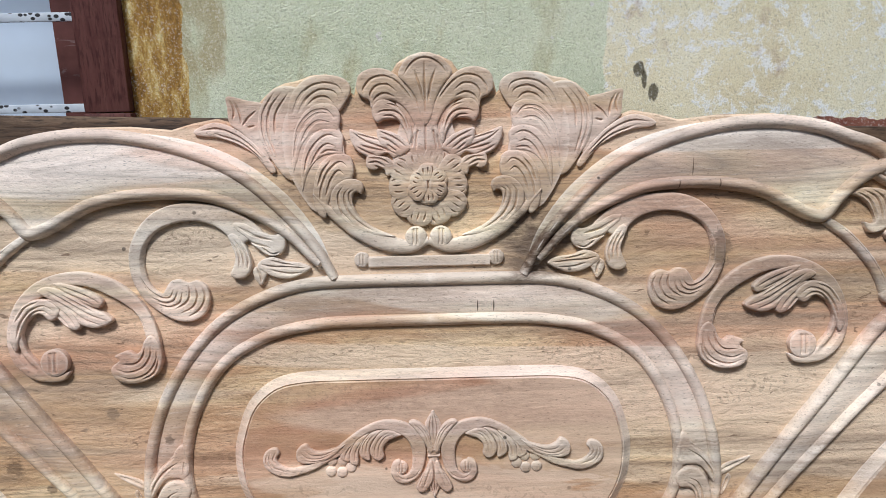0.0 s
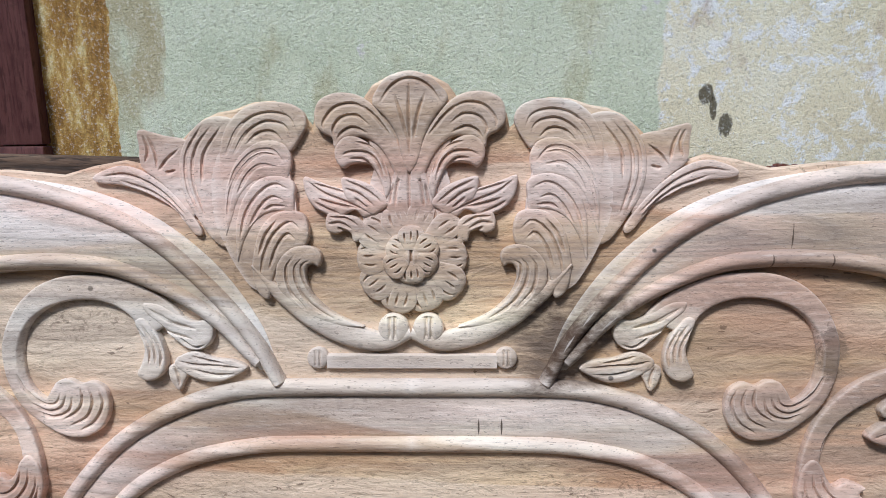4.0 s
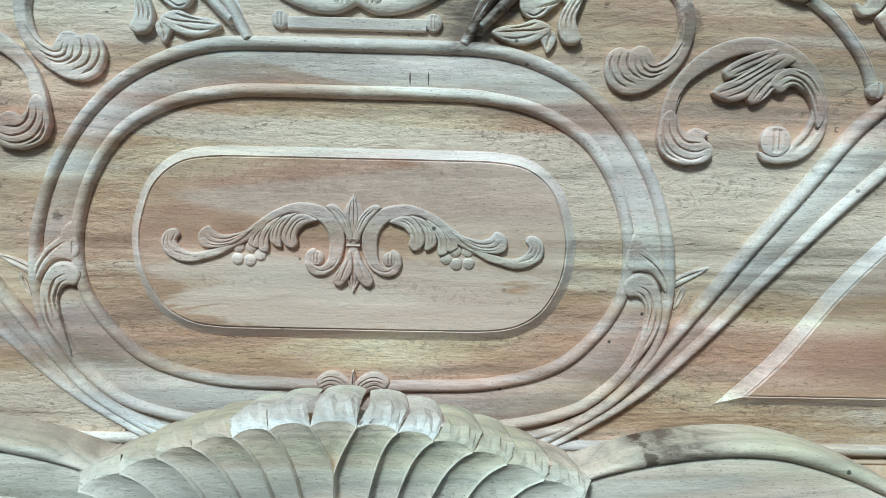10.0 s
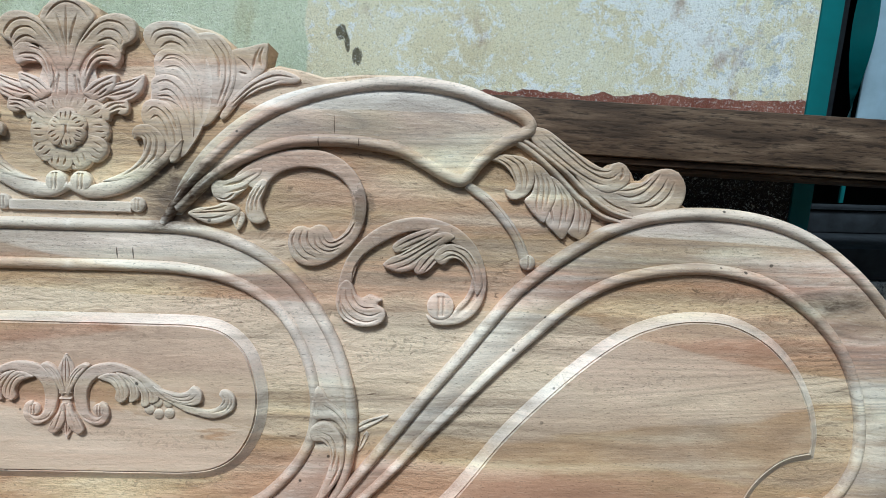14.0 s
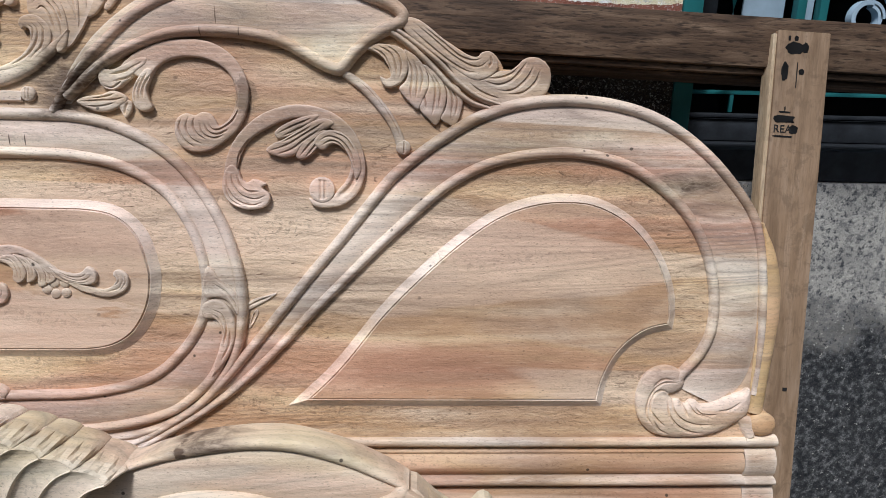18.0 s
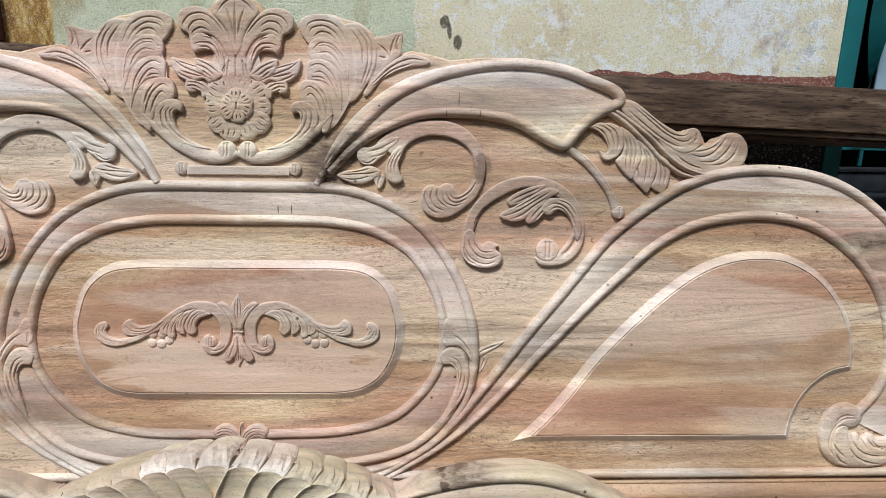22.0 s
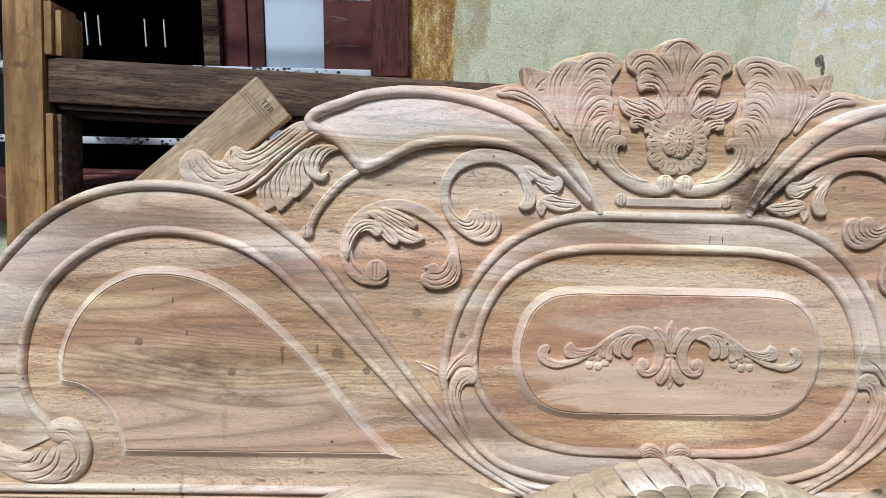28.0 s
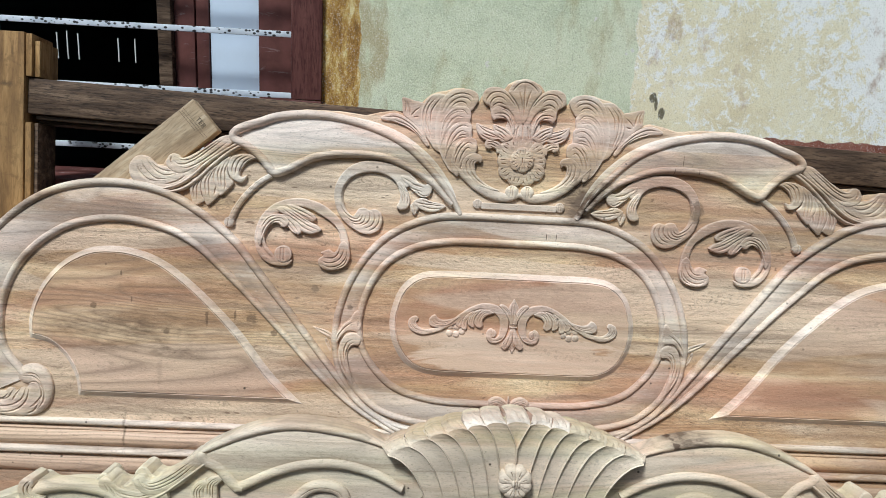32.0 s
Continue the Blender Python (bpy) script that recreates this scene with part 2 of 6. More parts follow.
    if gouged:
        chips = k.noise((24, 60, 60), 1.0, 4, 0.6, 0.6, (7, 7, 7))
        torn = k.noise((120, 260, 280), 1.0, 4, 0.7)
        col = k.mix(k.math("MULTIPLY", k.math("MULTIPLY", k.ramp(torn, [(0.36, 1.0), (0.44, 0.0)]), k.ramp(blotch, [(0.48, 0.0), (0.60, 1.0)])), 0.40), col, tuple(c * 0.42 for c in dark))
        nick = k.noise((38, 150, 130), 1.0, 3, 0.6, 1.6, (seed + 5, 2, 8))
        col = k.mix(k.math("MULTIPLY", k.ramp(nick, [(0.30, 1.0), (0.335, 0.0)]), 0.70), col, (0.13, 0.075, 0.045))
        k.bump(chips, 0.7, 0.0040)
        k.bump(torn, 0.38, 0.0018)
    k.color(col)
    k.gloss(k.ramp(blotch, [(0.35, 0.5), (0.65, 0.7)]))
    k.bump(fine, 0.25, 0.0007)
    k.bump(torn_in, -0.5, 0.0012)
    k.bump(pore, 0.35, 0.0008)
    k.bump(k.noise((110, 210, 240), 1.0, 4, 0.65), 0.7, 0.0010)
    k.bump(k.noise((30, 60, 60), 1.0, 4, 0.6), 0.45, 0.0020)
    return k.m


def plain(name, c, rough=0.6, metal=0.0, vary=0.25, scale=30, bump=0.2, spec=0.3):
    k = Mat(name, rough, metal, spec)
    n1, n2 = k.noise((1, 1, 1), scale, 5), k.noise((1, 1, 1), scale * 0.13, 3, off=(3, 3, 3))
    f = k.math("ADD", k.math("MULTIPLY", n1, 0.5), k.math("MULTIPLY", n2, 0.5))
    k.color(k.ramp(f, [(0.3, tuple(v * (1 - vary) for v in c)), (0.7, tuple(min(1, v * (1 + vary)) for v in c))]))
    k.bump(n1, bump, 0.002)
    return k.m


def sawn_wood(name, dark, mid, light, axis=0, rough=0.7, stain=0.3, fleck=0.6, knots=()):
    """Rough sawn timber, grain along the given axis."""
    k = Mat(name, rough, 0, 0.25)
    s1, s2 = [70, 70, 70], [420, 420, 420]
    s1[axis], s2[axis] = 8.0, 60.0
    g, p = k.noise(s1, 1.0, 5, 0.6, 0.6), k.noise(s2, 1.0, 3)
    big = k.noise((3, 3, 3), 1.4, 4)
    col = k.ramp(g, [(0.3, dark), (0.5, mid), (0.68, light)])
    col = k.mix(k.math("MULTIPLY", k.ramp(p, [(0.34, 1.0), (0.48, 0.0)]), fleck), col, tuple(c * 0.45 for c in dark))
    mott = k.noise((34, 34, 34), 1.2, 6, 0.75, 0.5, (4, 4, 4))
    col = k.mix(k.math("MULTIPLY", k.ramp(mott, [(0.52, 0.0), (0.60, 1.0)]), stain), col, tuple(c * 0.55 for c in mid))
    for x, z, rx, rz, tone_ in knots:
        col = k.mix(k.math("MULTIPLY", k.near(x, z, rx, rz, 1.0, k.noise((1, 1, 1), 90, 5, 0.7)), tone_), col, (0.05, 0.028, 0.012))
    col = k.mix(k.math("MULTIPLY", k.ramp(big, [(0.45, 0.0), (0.7, 1.0)]), stain), col, tuple(c * 0.5 for c in mid))
    k.color(col)
    k.bump(g, 0.4, 0.002)
    k.bump(p, 0.5, 0.0015)
    return k.m


TEAK_KNOTS = ((-0.549, 0.128, 0.0088, 0.0068, 0.6), (-0.63, 0.13, 0.17, 0.026, 0.45), (-0.565, 0.137, 0.09, 0.024, 0.5), (-0.83, 0.12, 0.036, 0.0018, 0.95), (-0.663, 0.163, 0.0068, 0.0068, 0.6), (-0.622, 0.216, 0.0021, 0.0057, 0.6), (-0.487, 0.15, 0.0031, 0.0145, 0.6), (-0.419, 0.153, 0.0125, 0.0104, 0.6), (-0.382, 0.129, 0.0068, 0.0068, 0.6),
              (-0.32, 0.203, 0.0099, 0.0073, 0.6), (-0.35, 0.187, 0.0073, 0.0036, 0.6), (-0.225, 0.155, 0.05, 0.009, 0.6), (-0.262, 0.176, 0.0068, 0.0068, 0.6), (-0.525, 0.091, 0.07, 0.012, 0.5), (-0.558, 0.06, 0.006, 0.03, 0.3), (-0.646, 0.229, 0.0021, 0.0031, 0.6),
              (0.098, 0.36, 0.05, 0.04, 0.95), (0.125, 0.385, 0.05, 0.03, 0.55), (0.29, 0.358, 0.014, 0.028, 0.6), (0.77, 0.27, 0.06, 0.018, 0.9), (0.36, 0.325, 0.035, 0.012, 0.4), (0, 0.205, 0.22, 0.05, 0.3), (0.1, 0.15, 0.13, 0.02, 0.18), (0.55, 0.13, 0.3, 0.045, 0.12), (-0.62, 0.1, 0.16, 0.012, 0.5), (0.047, 0.304, 0.0009, 0.008, 0.9), (0.063, 0.304, 0.0009, 0.008, 0.9), (0.262, 0.436, 0.0008, 0.012, 0.8), (0.247, 0.419, 0.0009, 0.006, 0.8), (0.287, 0.42, 0.0009, 0.006, 0.8), (-0.825, 0.157, 0.055, 0.0017, 0.85), (-0.825, 0.102, 0.05, 0.0016, 0.85), (-0.614, -0.04, 0.003, 0.04, 0.75), (-0.605, 0.175, 0.0021, 0.0062, 0.6), (-0.445, 0.155, 0.0031, 0.0104, 0.6), (0.100, 0.352, 0.036, 0.034, 0.95), (0.114, 0.370, 0.045, 0.034, 0.9))
TEAK = carved_wood("carved_teak", (0.33, 0.222, 0.160), (0.550, 0.405, 0.320), (0.88, 0.775, 0.680), knots=TEAK_KNOTS, rings=0.65, smudge=0.28, sap=0.5)
# paler version of TEAK, used only on the upper wing bands
PALETEAK = carved_wood("paler_wing_teak", (0.42, 0.31, 0.245), (0.69, 0.560, 0.465), (0.90, 0.815, 0.735), knots=TEAK_KNOTS[16:32], rings=0.5, smudge=0.22, sap=0.7, mineral=0.5)
CARVED = carved_wood("chiselled_teak", (0.34, 0.230, 0.168), (0.560, 0.408, 0.322), (0.87, 0.750, 0.650), knots=TEAK_KNOTS[16:32], rings=0.5, smudge=0.22, sap=0.4)
FIELD = carved_wood("planed_teak", (0.27, 0.163, 0.105), (0.475, 0.306, 0.209), (0.690, 0.512, 0.385), knots=TEAK_KNOTS, rings=0.36, sap=0.7, mineral=0.24, pores=0.10, figured=1.6, pale=((0.03, 0.108, 0.20, 0.040, 0.85), (-0.10, 0.128, 0.11, 0.022, 0.6), (0.13, 0.143, 0.08, 0.018, 0.5)))
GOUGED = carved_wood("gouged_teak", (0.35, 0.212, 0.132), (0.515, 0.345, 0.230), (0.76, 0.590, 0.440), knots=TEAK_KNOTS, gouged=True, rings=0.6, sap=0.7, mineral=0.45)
PALE = carved_wood("carved_pale_wood", (0.41, 0.342, 0.250), (0.57, 0.495, 0.385), (0.72, 0.65, 0.535), knots=((0.27, 0.006, 0.055, 0.016, 0.85), (0.245, 0.0, 0.008, 0.008, 0.9)), dirt=0.05, seed=5.0, rings=0.45, smudge=0.15)
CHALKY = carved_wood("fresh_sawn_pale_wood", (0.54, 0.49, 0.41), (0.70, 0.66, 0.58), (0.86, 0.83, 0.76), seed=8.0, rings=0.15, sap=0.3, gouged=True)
RAW = carved_wood("raw_teak_edge", (0.38, 0.24, 0.13), (0.56, 0.385, 0.225), (0.68, 0.50, 0.32), seed=3.0, rings=0.3, sap=0.3)
DARKWOOD = sawn_wood("dark_brown_timber", (0.028, 0.017, 0.011), (0.095, 0.058, 0.036), (0.20, 0.134, 0.088), fleck=0.8)
YELLOWWOOD = sawn_wood("yellow_sawn_timber", (0.12, 0.062, 0.022), (0.29, 0.160, 0.060), (0.42, 0.255, 0.105), axis=2, stain=0.62, fleck=0.30, knots=((-0.043, 0.022, 0.014, 0.007, 0.8), (-0.03, 0.075, 0.003, 0.02, 0.5), (-0.05, -0.06, 0.004, 0.012, 0.6)))
PLANKWOOD = sawn_wood("sawn_board", (0.25, 0.17, 0.10), (0.46, 0.34, 0.215), (0.60, 0.48, 0.34), axis=2, stain=0.40, fleck=0.45)
POSTWOOD = sawn_wood("planed_board", (0.18, 0.115, 0.068), (0.27, 0.178, 0.110), (0.35, 0.25, 0.17), axis=2, stain=0.55, fleck=0.25)
MAROONWOOD = sawn_wood("maroon_painted_timber", (0.07, 0.024, 0.022), (0.125, 0.048, 0.042), (0.17, 0.072, 0.06), axis=2, rough=0.5, stain=0.4)


def scuffed(name, c, scuff):
    k = Mat(name, 0.5)
    n = k.noise((1, 1, 1), 25, 5)
    col = k.ramp(n, [(0.3, tuple(v * 0.65 for v in c)), (0.7, tuple(v * 1.35 for v in c))])
    col = k.mix(k.ramp(k.noise((2.5, 6, 14), 6, 6, 0.75, 0.8), [(0.60, 0.0), (0.66, scuff)]), col, (0.62, 0.58, 0.57))
    k.color(col)
    k.bump(n, 0.3, 0.002)
    return k.m


MAROON = scuffed("scuffed_maroon_paint", (0.115, 0.042, 0.036), 0.75)
SHUTTER = scuffed("dusty_maroon_paint", (0.13, 0.05, 0.043), 0.16)
WHITEBLUE = plain("pale_blue_paint", (0.68, 0.77, 0.90), 0.5, vary=0.08, scale=12)
TEAL = plain("teal_paint", (0.02, 0.14, 0.145), 0.45, vary=0.3, scale=25)
PALEBLUE = plain("light_blue_ironwork", (0.36, 0.47, 0.56), 0.5, vary=0.2, scale=40)
BLACKISH = plain("dark_grimy_wood", (0.022, 0.025, 0.030), 0.5, vary=0.8, scale=45, bump=0.5)
FAINT = plain("faded_ink", (0.13, 0.095, 0.065), 0.8, vary=0.3)
INK = plain("black_ink", (0.015, 0.014, 0.014), 0.7, vary=0.2)
# near-black colour stands in for the shade inside the rooms
ROOM = plain("room_shade_black", (0.05, 0.05, 0.055), 0.9, vary=0.3, scale=4)
GLINT = plain("pale_light_streak", (0.75, 0.75, 0.72), 0.5, vary=0.1)


def bar_paint():
    k = Mat("chipped_white_bar_paint", 0.5)
    v = k.t.nodes.new("ShaderNodeTexVoronoi")
    v.inputs["Scale"].default_value = 150
    k.t.links.new(k.scaled((0.7, 1, 1)), v.inputs["Vector"])
    spots = k.math("MULTIPLY", k.ramp(v.outputs["Distance"], [(0.28, 1.0), (0.38, 0.0)]), k.ramp(k.noise((6, 6, 6), 3, 3), [(0.36, 0.0), (0.46, 1.0)]))
    k.color(k.mix(spots, k.ramp(k.noise((1, 1, 1), 40, 4), [(0.3, (0.50, 0.54, 0.60)), (0.7, (0.72, 0.75, 0.80))]), (0.03, 0.028, 0.03)))
    k.bump(spots, -0.5, 0.002)
    return k.m


BARS = bar_paint()


def wall_paint():
    """Old layered wall: an ochre border by the window, green distemper, then flaking cream, a red dado and bare concrete."""
    k = Mat("peeling_wall_plaster", 0.85, 0, 0.15)
    ax = k.axes()
    wob = k.math("MULTIPLY", k.math("SUBTRACT", k.noise((1, 1, 1), 14, 5), 0.5), 0.035)
    x = k.math("ADD", ax[0], wob)
    z = k.math("ADD", ax[2], k.math("MULTIPLY", k.math("SUBTRACT", k.noise((1, 1, 1), 22, 5, off=(5, 0, 0)), 0.5), 0.028))
    g1, g2 = k.noise((1, 1, 1), 9, 6, 0.65), k.noise((1, 1, 1), 90, 5, 0.7)
    green = k.ramp(g1, [(0.3, (0.53, 0.57, 0.40)), (0.5, (0.67, 0.70, 0.51)), (0.7, (0.75, 0.76, 0.58))])
    green = k.mix(k.math("MULTIPLY", k.ramp(k.noise((3, 3, 1.2), 6, 5, off=(2, 0, 7)), [(0.55, 0.0), (0.66, 1.0)]), 0.55), green, (0.46, 0.40, 0.20))
    green = k.mix(k.ramp(k.noise((1, 1, 1), 30, 5, off=(9, 0, 0)), [(0.71, 0.0), (0.73, 1.0)]), green, (0.72, 0.70, 0.64))
    cream = k.ramp(g1, [(0.28, (0.70, 0.60, 0.39)), (0.5, (0.83, 0.75, 0.53)), (0.72, (0.87, 0.82, 0.65))])
    flake = k.noise((1, 1, 1.0), 46, 9, 0.85, 0.4, (1, 0, 3))
    area = k.noise((1, 1, 0.6), 5, 4, off=(7, 0, 1))
    fl = k.ramp(k.math("ADD", k.math("MULTIPLY", flake, 0.6), k.math("MULTIPLY", area, 0.4)), [(0.502, 0.0), (0.518, 1.0)])
    cream = k.mix(fl, cream, (0.92, 0.905, 0.87))
    blue = k.ramp(k.math("ADD", k.math("MULTIPLY", k.noise((1, 1, 1), 40, 7, 0.8, off=(3, 0, 3)), 0.55), k.math("MULTIPLY", k.noise((1, 1, 0.5), 6, 3, off=(1, 0, 9)), 0.45)), [(0.585, 0.0), (0.62, 0.6)])
    cream = k.mix(blue, cream, (0.44, 0.47, 0.52))
    brown = k.ramp(k.math("ADD", k.math("MULTIPLY", k.noise((1, 1, 0.7), 30, 6, 0.7, off=(6, 0, 2)), 0.5), k.math("MULTIPLY", k.noise((1, 1, 0.4), 4, 3, off=(4, 0, 4)), 0.5)), [(0.55, 0.0), (0.63, 0.7)])
    cream = k.mix(brown, cream, (0.42, 0.27, 0.17))
    ochre = k.ramp(k.noise((1, 1, 0.35), 45, 8, 0.8), [(0.34, (0.13, 0.065, 0.02)), (0.47, (0.36, 0.19, 0.045)), (0.55, (0.56, 0.36, 0.11)), (0.63, (0.74, 0.62, 0.32))])
    col = k.mix(k.ramp(x, [(0.2015, 0.0), (0.2045, 1.0)]), green, cream)
    oc = k.math("MULTIPLY", k.math("GREATER_THAN", x, -0.36), k.math("LESS_THAN", x, -0.283))
    col = k.mix(oc, col, ochre)
    side = k.math("MULTIPLY", k.math("MULTIPLY", k.math("GREATER_THAN", x, -0.283), k.math("LESS_THAN", x, -0.235)), k.ramp(k.noise((1, 1, 0.5), 22, 5, off=(2, 2, 2)), [(0.46, 0.0), (0.58, 0.7)]))
    col = k.mix(side, col, (0.42, 0.33, 0.17))
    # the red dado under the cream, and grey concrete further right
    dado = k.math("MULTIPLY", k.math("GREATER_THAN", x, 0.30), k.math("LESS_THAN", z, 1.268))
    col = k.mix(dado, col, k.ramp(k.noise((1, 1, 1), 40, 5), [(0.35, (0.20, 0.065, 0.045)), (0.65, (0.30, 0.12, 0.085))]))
    # below the rail its shade is painted over the dado in near-black
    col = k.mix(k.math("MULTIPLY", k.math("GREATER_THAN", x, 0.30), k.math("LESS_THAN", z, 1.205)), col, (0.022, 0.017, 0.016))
    # two dark old stains
    w2 = k.noise((1, 1, 1), 60, 6, 0.7)
    for sx, sz, rx, rz in ((0.243, 1.330, 0.011, 0.020), (0.262, 1.303, 0.010, 0.024), (0.250, 1.318, 0.006, 0.02)):
        col = k.mix(k.math("MULTIPLY", k.ramp(k.math("MULTIPLY", k.near(sx, sz, rx * 1.0, rz * 0.85, 1.0), k.math("ADD", k.noise((1, 1, 0.6), 130, 6, 0.8), 0.0)), [(0.26, 0.0), (0.34, 1.0)]), 0.85), col, (0.045, 0.035, 0.02))
    # damp mould low on the wall by the far window
    low = k.math("MULTIPLY", k.ramp(z, [(0.80, 1.0), (0.95, 0.0)]), k.math("LESS_THAN", x, -0.5))
    col = k.mix(k.math("MULTIPLY", k.math("MULTIPLY", low, k.ramp(g2, [(0.42, 0.0), (0.56, 1.0)])), 0.8), col, (0.05, 0.05, 0.03))
    col = k.mix(k.math("MULTIPLY", k.ramp(g2, [(0.30, 1.0), (0.40, 0.0)]), 0.15), col, (0.16, 0.13, 0.08))
    grit = k.noise((1, 1, 1), 420, 4, 0.7)
    col = k.mix(k.math("MULTIPLY", k.ramp(grit, [(0.37, 1.0), (0.44, 0.0)]), 0.38), col, (0.20, 0.17, 0.11))
    col = k.mix(k.math("MULTIPLY", k.ramp(grit, [(0.55, 0.0), (0.63, 1.0)]), 0.42), col, (0.88, 0.87, 0.80))
    k.color(col)
    k.bump(g2, 0.35, 0.003)
    k.bump(grit, 0.8, 0.0022)
    k.bump(fl, 0.3, 0.0015)
    return k.m


WALL = wall_paint()


def concrete():
    k = Mat("weathered_concrete", 0.9, 0, 0.15)
    ax = k.axes()
    n1, n2, n3 = k.noise((1, 1, 1), 150, 5, 0.7), k.noise((1, 1, 1), 18, 5), k.noise((1, 1, 1), 95, 6, 0.8, off=(2, 2, 2))
    col = k.ramp(n2, [(0.3, (0.30, 0.29, 0.27)), (0.7, (0.56, 0.53, 0.48))])
    col = k.mix(k.ramp(n3, [(0.5, 0.0), (0.58, 0.6)]), col, (0.075, 0.08, 0.09))
    col = k.mix(k.ramp(n1, [(0.36, 0.9), (0.47, 0.0)]), col, (0.05, 0.055, 0.065))
    damp = k.ramp(k.math("ADD", ax[2], k.math("MULTIPLY", k.math("SUBTRACT", n2, 0.5), 0.12)), [(0.79, 1.0), (0.88, 0.0)])
    col = k.mix(k.math("MULTIPLY", damp, 0.96), col, k.ramp(n3, [(0.42, (0.012, 0.014, 0.018)), (0.52, (0.05, 0.052, 0.056)), (0.62, (0.20, 0.20, 0.20))]))
    col = k.mix(k.ramp(n1, [(0.62, 0.0), (0.68, 0.6)]), col, (0.68, 0.66, 0.6))
    k.color(col)
    k.bump(n1, 0.7, 0.004)
    return k.m


CONCRETE = concrete()
PLINTH = plain("blue_grey_plinth", (0.17, 0.20, 0.235), 0.8, vary=0.35, scale=45, bump=0.4)
SKYBLOCKER = plain("sky_blocker_grey", (0.22, 0.22, 0.215), 0.9, vary=0.25, scale=6, bump=0.4)
GROUND = plain("yard_concrete", (0.15, 0.146, 0.138), 0.9, vary=0.35, scale=18, bump=0.6)


# ---- shaping tools ----
def mesh_part(name, verts, faces, mat, parent=None, label="", smooth=True):
    me = bpy.data.meshes.new(name)
    me.from_pydata([tuple(map(float, v)) for v in verts], [], [tuple(int(i) for i in f) for f in faces])
    me.materials.append(mat)
    if smooth:
        me.polygons.foreach_set("use_smooth", [True] * len(me.polygons))
        me.set_sharp_from_angle(angle=radians(38))
    me.update()
    ob = new(name, me)
    ob.parent = parent
    return tagged(ob, label) if label else ob


def part(name, bm, mat, parent=None, label="", smooth=True):
    """Links a bmesh as one mesh object under a thing or a part."""
    me = bpy.data.meshes.new(name)
    bmesh.ops.recalc_face_normals(bm, faces=bm.faces)
    bm.to_mesh(me)
    bm.free()
    me.materials.append(mat)
    if smooth:
        me.polygons.foreach_set("use_smooth", [True] * len(me.polygons))
        me.set_sharp_from_angle(angle=radians(32))
    ob = new(name, me)
    ob.parent = parent
    return tagged(ob, label) if label else ob


def thing(name, m, label, category, kind="", group=""):
    ob = new(name)
    ob.matrix_world = m
    ob.empty_display_size = 0.05
    return tagged(ob, label, category, group, kind)


def box(x0, x1, y0, y1, z0, z1, bevel=0.0, bm=None):
    own = bm is None
    bm = bm or bmesh.new()
    r = bmesh.ops.create_cube(bm, size=1)["verts"]
    bmesh.ops.scale(bm, verts=r, vec=(x1 - x0, y1 - y0, z1 - z0))
    bmesh.ops.translate(bm, verts=r, vec=((x0 + x1) / 2, (y0 + y1) / 2, (z0 + z1) / 2))
    if bevel:
        bmesh.ops.bevel(bm, geom=list({e for v in r for e in v.link_edges}), offset=bevel, segments=2, profile=0.6, affect="EDGES")
    return bm


def pts(text):
    """Millimetres as 'u,v u,v ...' to metres."""
    return np.array([[float(c) for c in p.split(",")] for p in text.split()]) / 1000


def even(p, n):
    d = np.r_[0, np.cumsum(np.hypot(*np.diff(p, axis=0).T))]
    s = np.linspace(0, d[-1], n)
    return np.c_[np.interp(s, d, p[:, 0]), np.interp(s, d, p[:, 1])]


def curve(c, n=40):
    """A smooth curve through the points, n samples evenly along it."""
    c = pts(c) if isinstance(c, str) else np.asarray(c, float)
    if len(c) < 3:
        return even(c, n)
    e = np.vstack([2 * c[0] - c[1], c, 2 * c[-1] - c[-2]])
    t = np.linspace(0, 1, 14, endpoint=False)[:, None]
    out = []
    for a, b, d, f in zip(e, e[1:], e[2:], e[3:]):
        m0, m1 = (d - a) / 2, (f - b) / 2
        out.append((2 * t**3 - 3 * t**2 + 1) * b + (t**3 - 2 * t**2 + t) * m0 + (-2 * t**3 + 3 * t**2) * d + (t**3 - t**2) * m1)
    return even(np.vstack(out + [c[-1:]]), n)


def along(values, s):
    v = np.atleast_1d(np.asarray(values, float))
    if len(v) == 1:
        return np.full(len(s), v[0])
    x = np.linspace(0, 1, len(v))
    t = np.interp(s, x, v)
    k = max(1, len(s) // (3 * len(v)))
    pad = np.pad(t, k, mode="edge")
    return np.convolve(pad, np.ones(2 * k + 1) / (2 * k + 1), "valid")


def rough_cut(u, v, size=0.00012):
    """Small unevenness of hand carving."""
    return size * (np.sin(u * 411 + 3 * np.sin(v * 287)) + np.sin(v * 523 + 2.3 * np.sin(u * 331 + 1)) + 0.7 * np.sin((u + v) * 937))


def shape_bead(q, s):
    return 0.25 + 0.75 * np.sqrt(np.clip(1 - q * q, 0, 1))


def shape_ridge(q, s):
    """A rounded ridge with upright sides, as a scratch stock leaves it."""
    return 0.42 + 0.58 * np.clip(1 - np.abs(q) ** 2.2, 0, 1) ** 0.7


def shape_cushion(q, s):
    return 0.18 + 0.82 * np.clip(1 - q * q, 0, 1) ** 0.75


def shape_flat(q, s):
    return np.clip((1 - np.abs(q)) * 5, 0.55, 1)


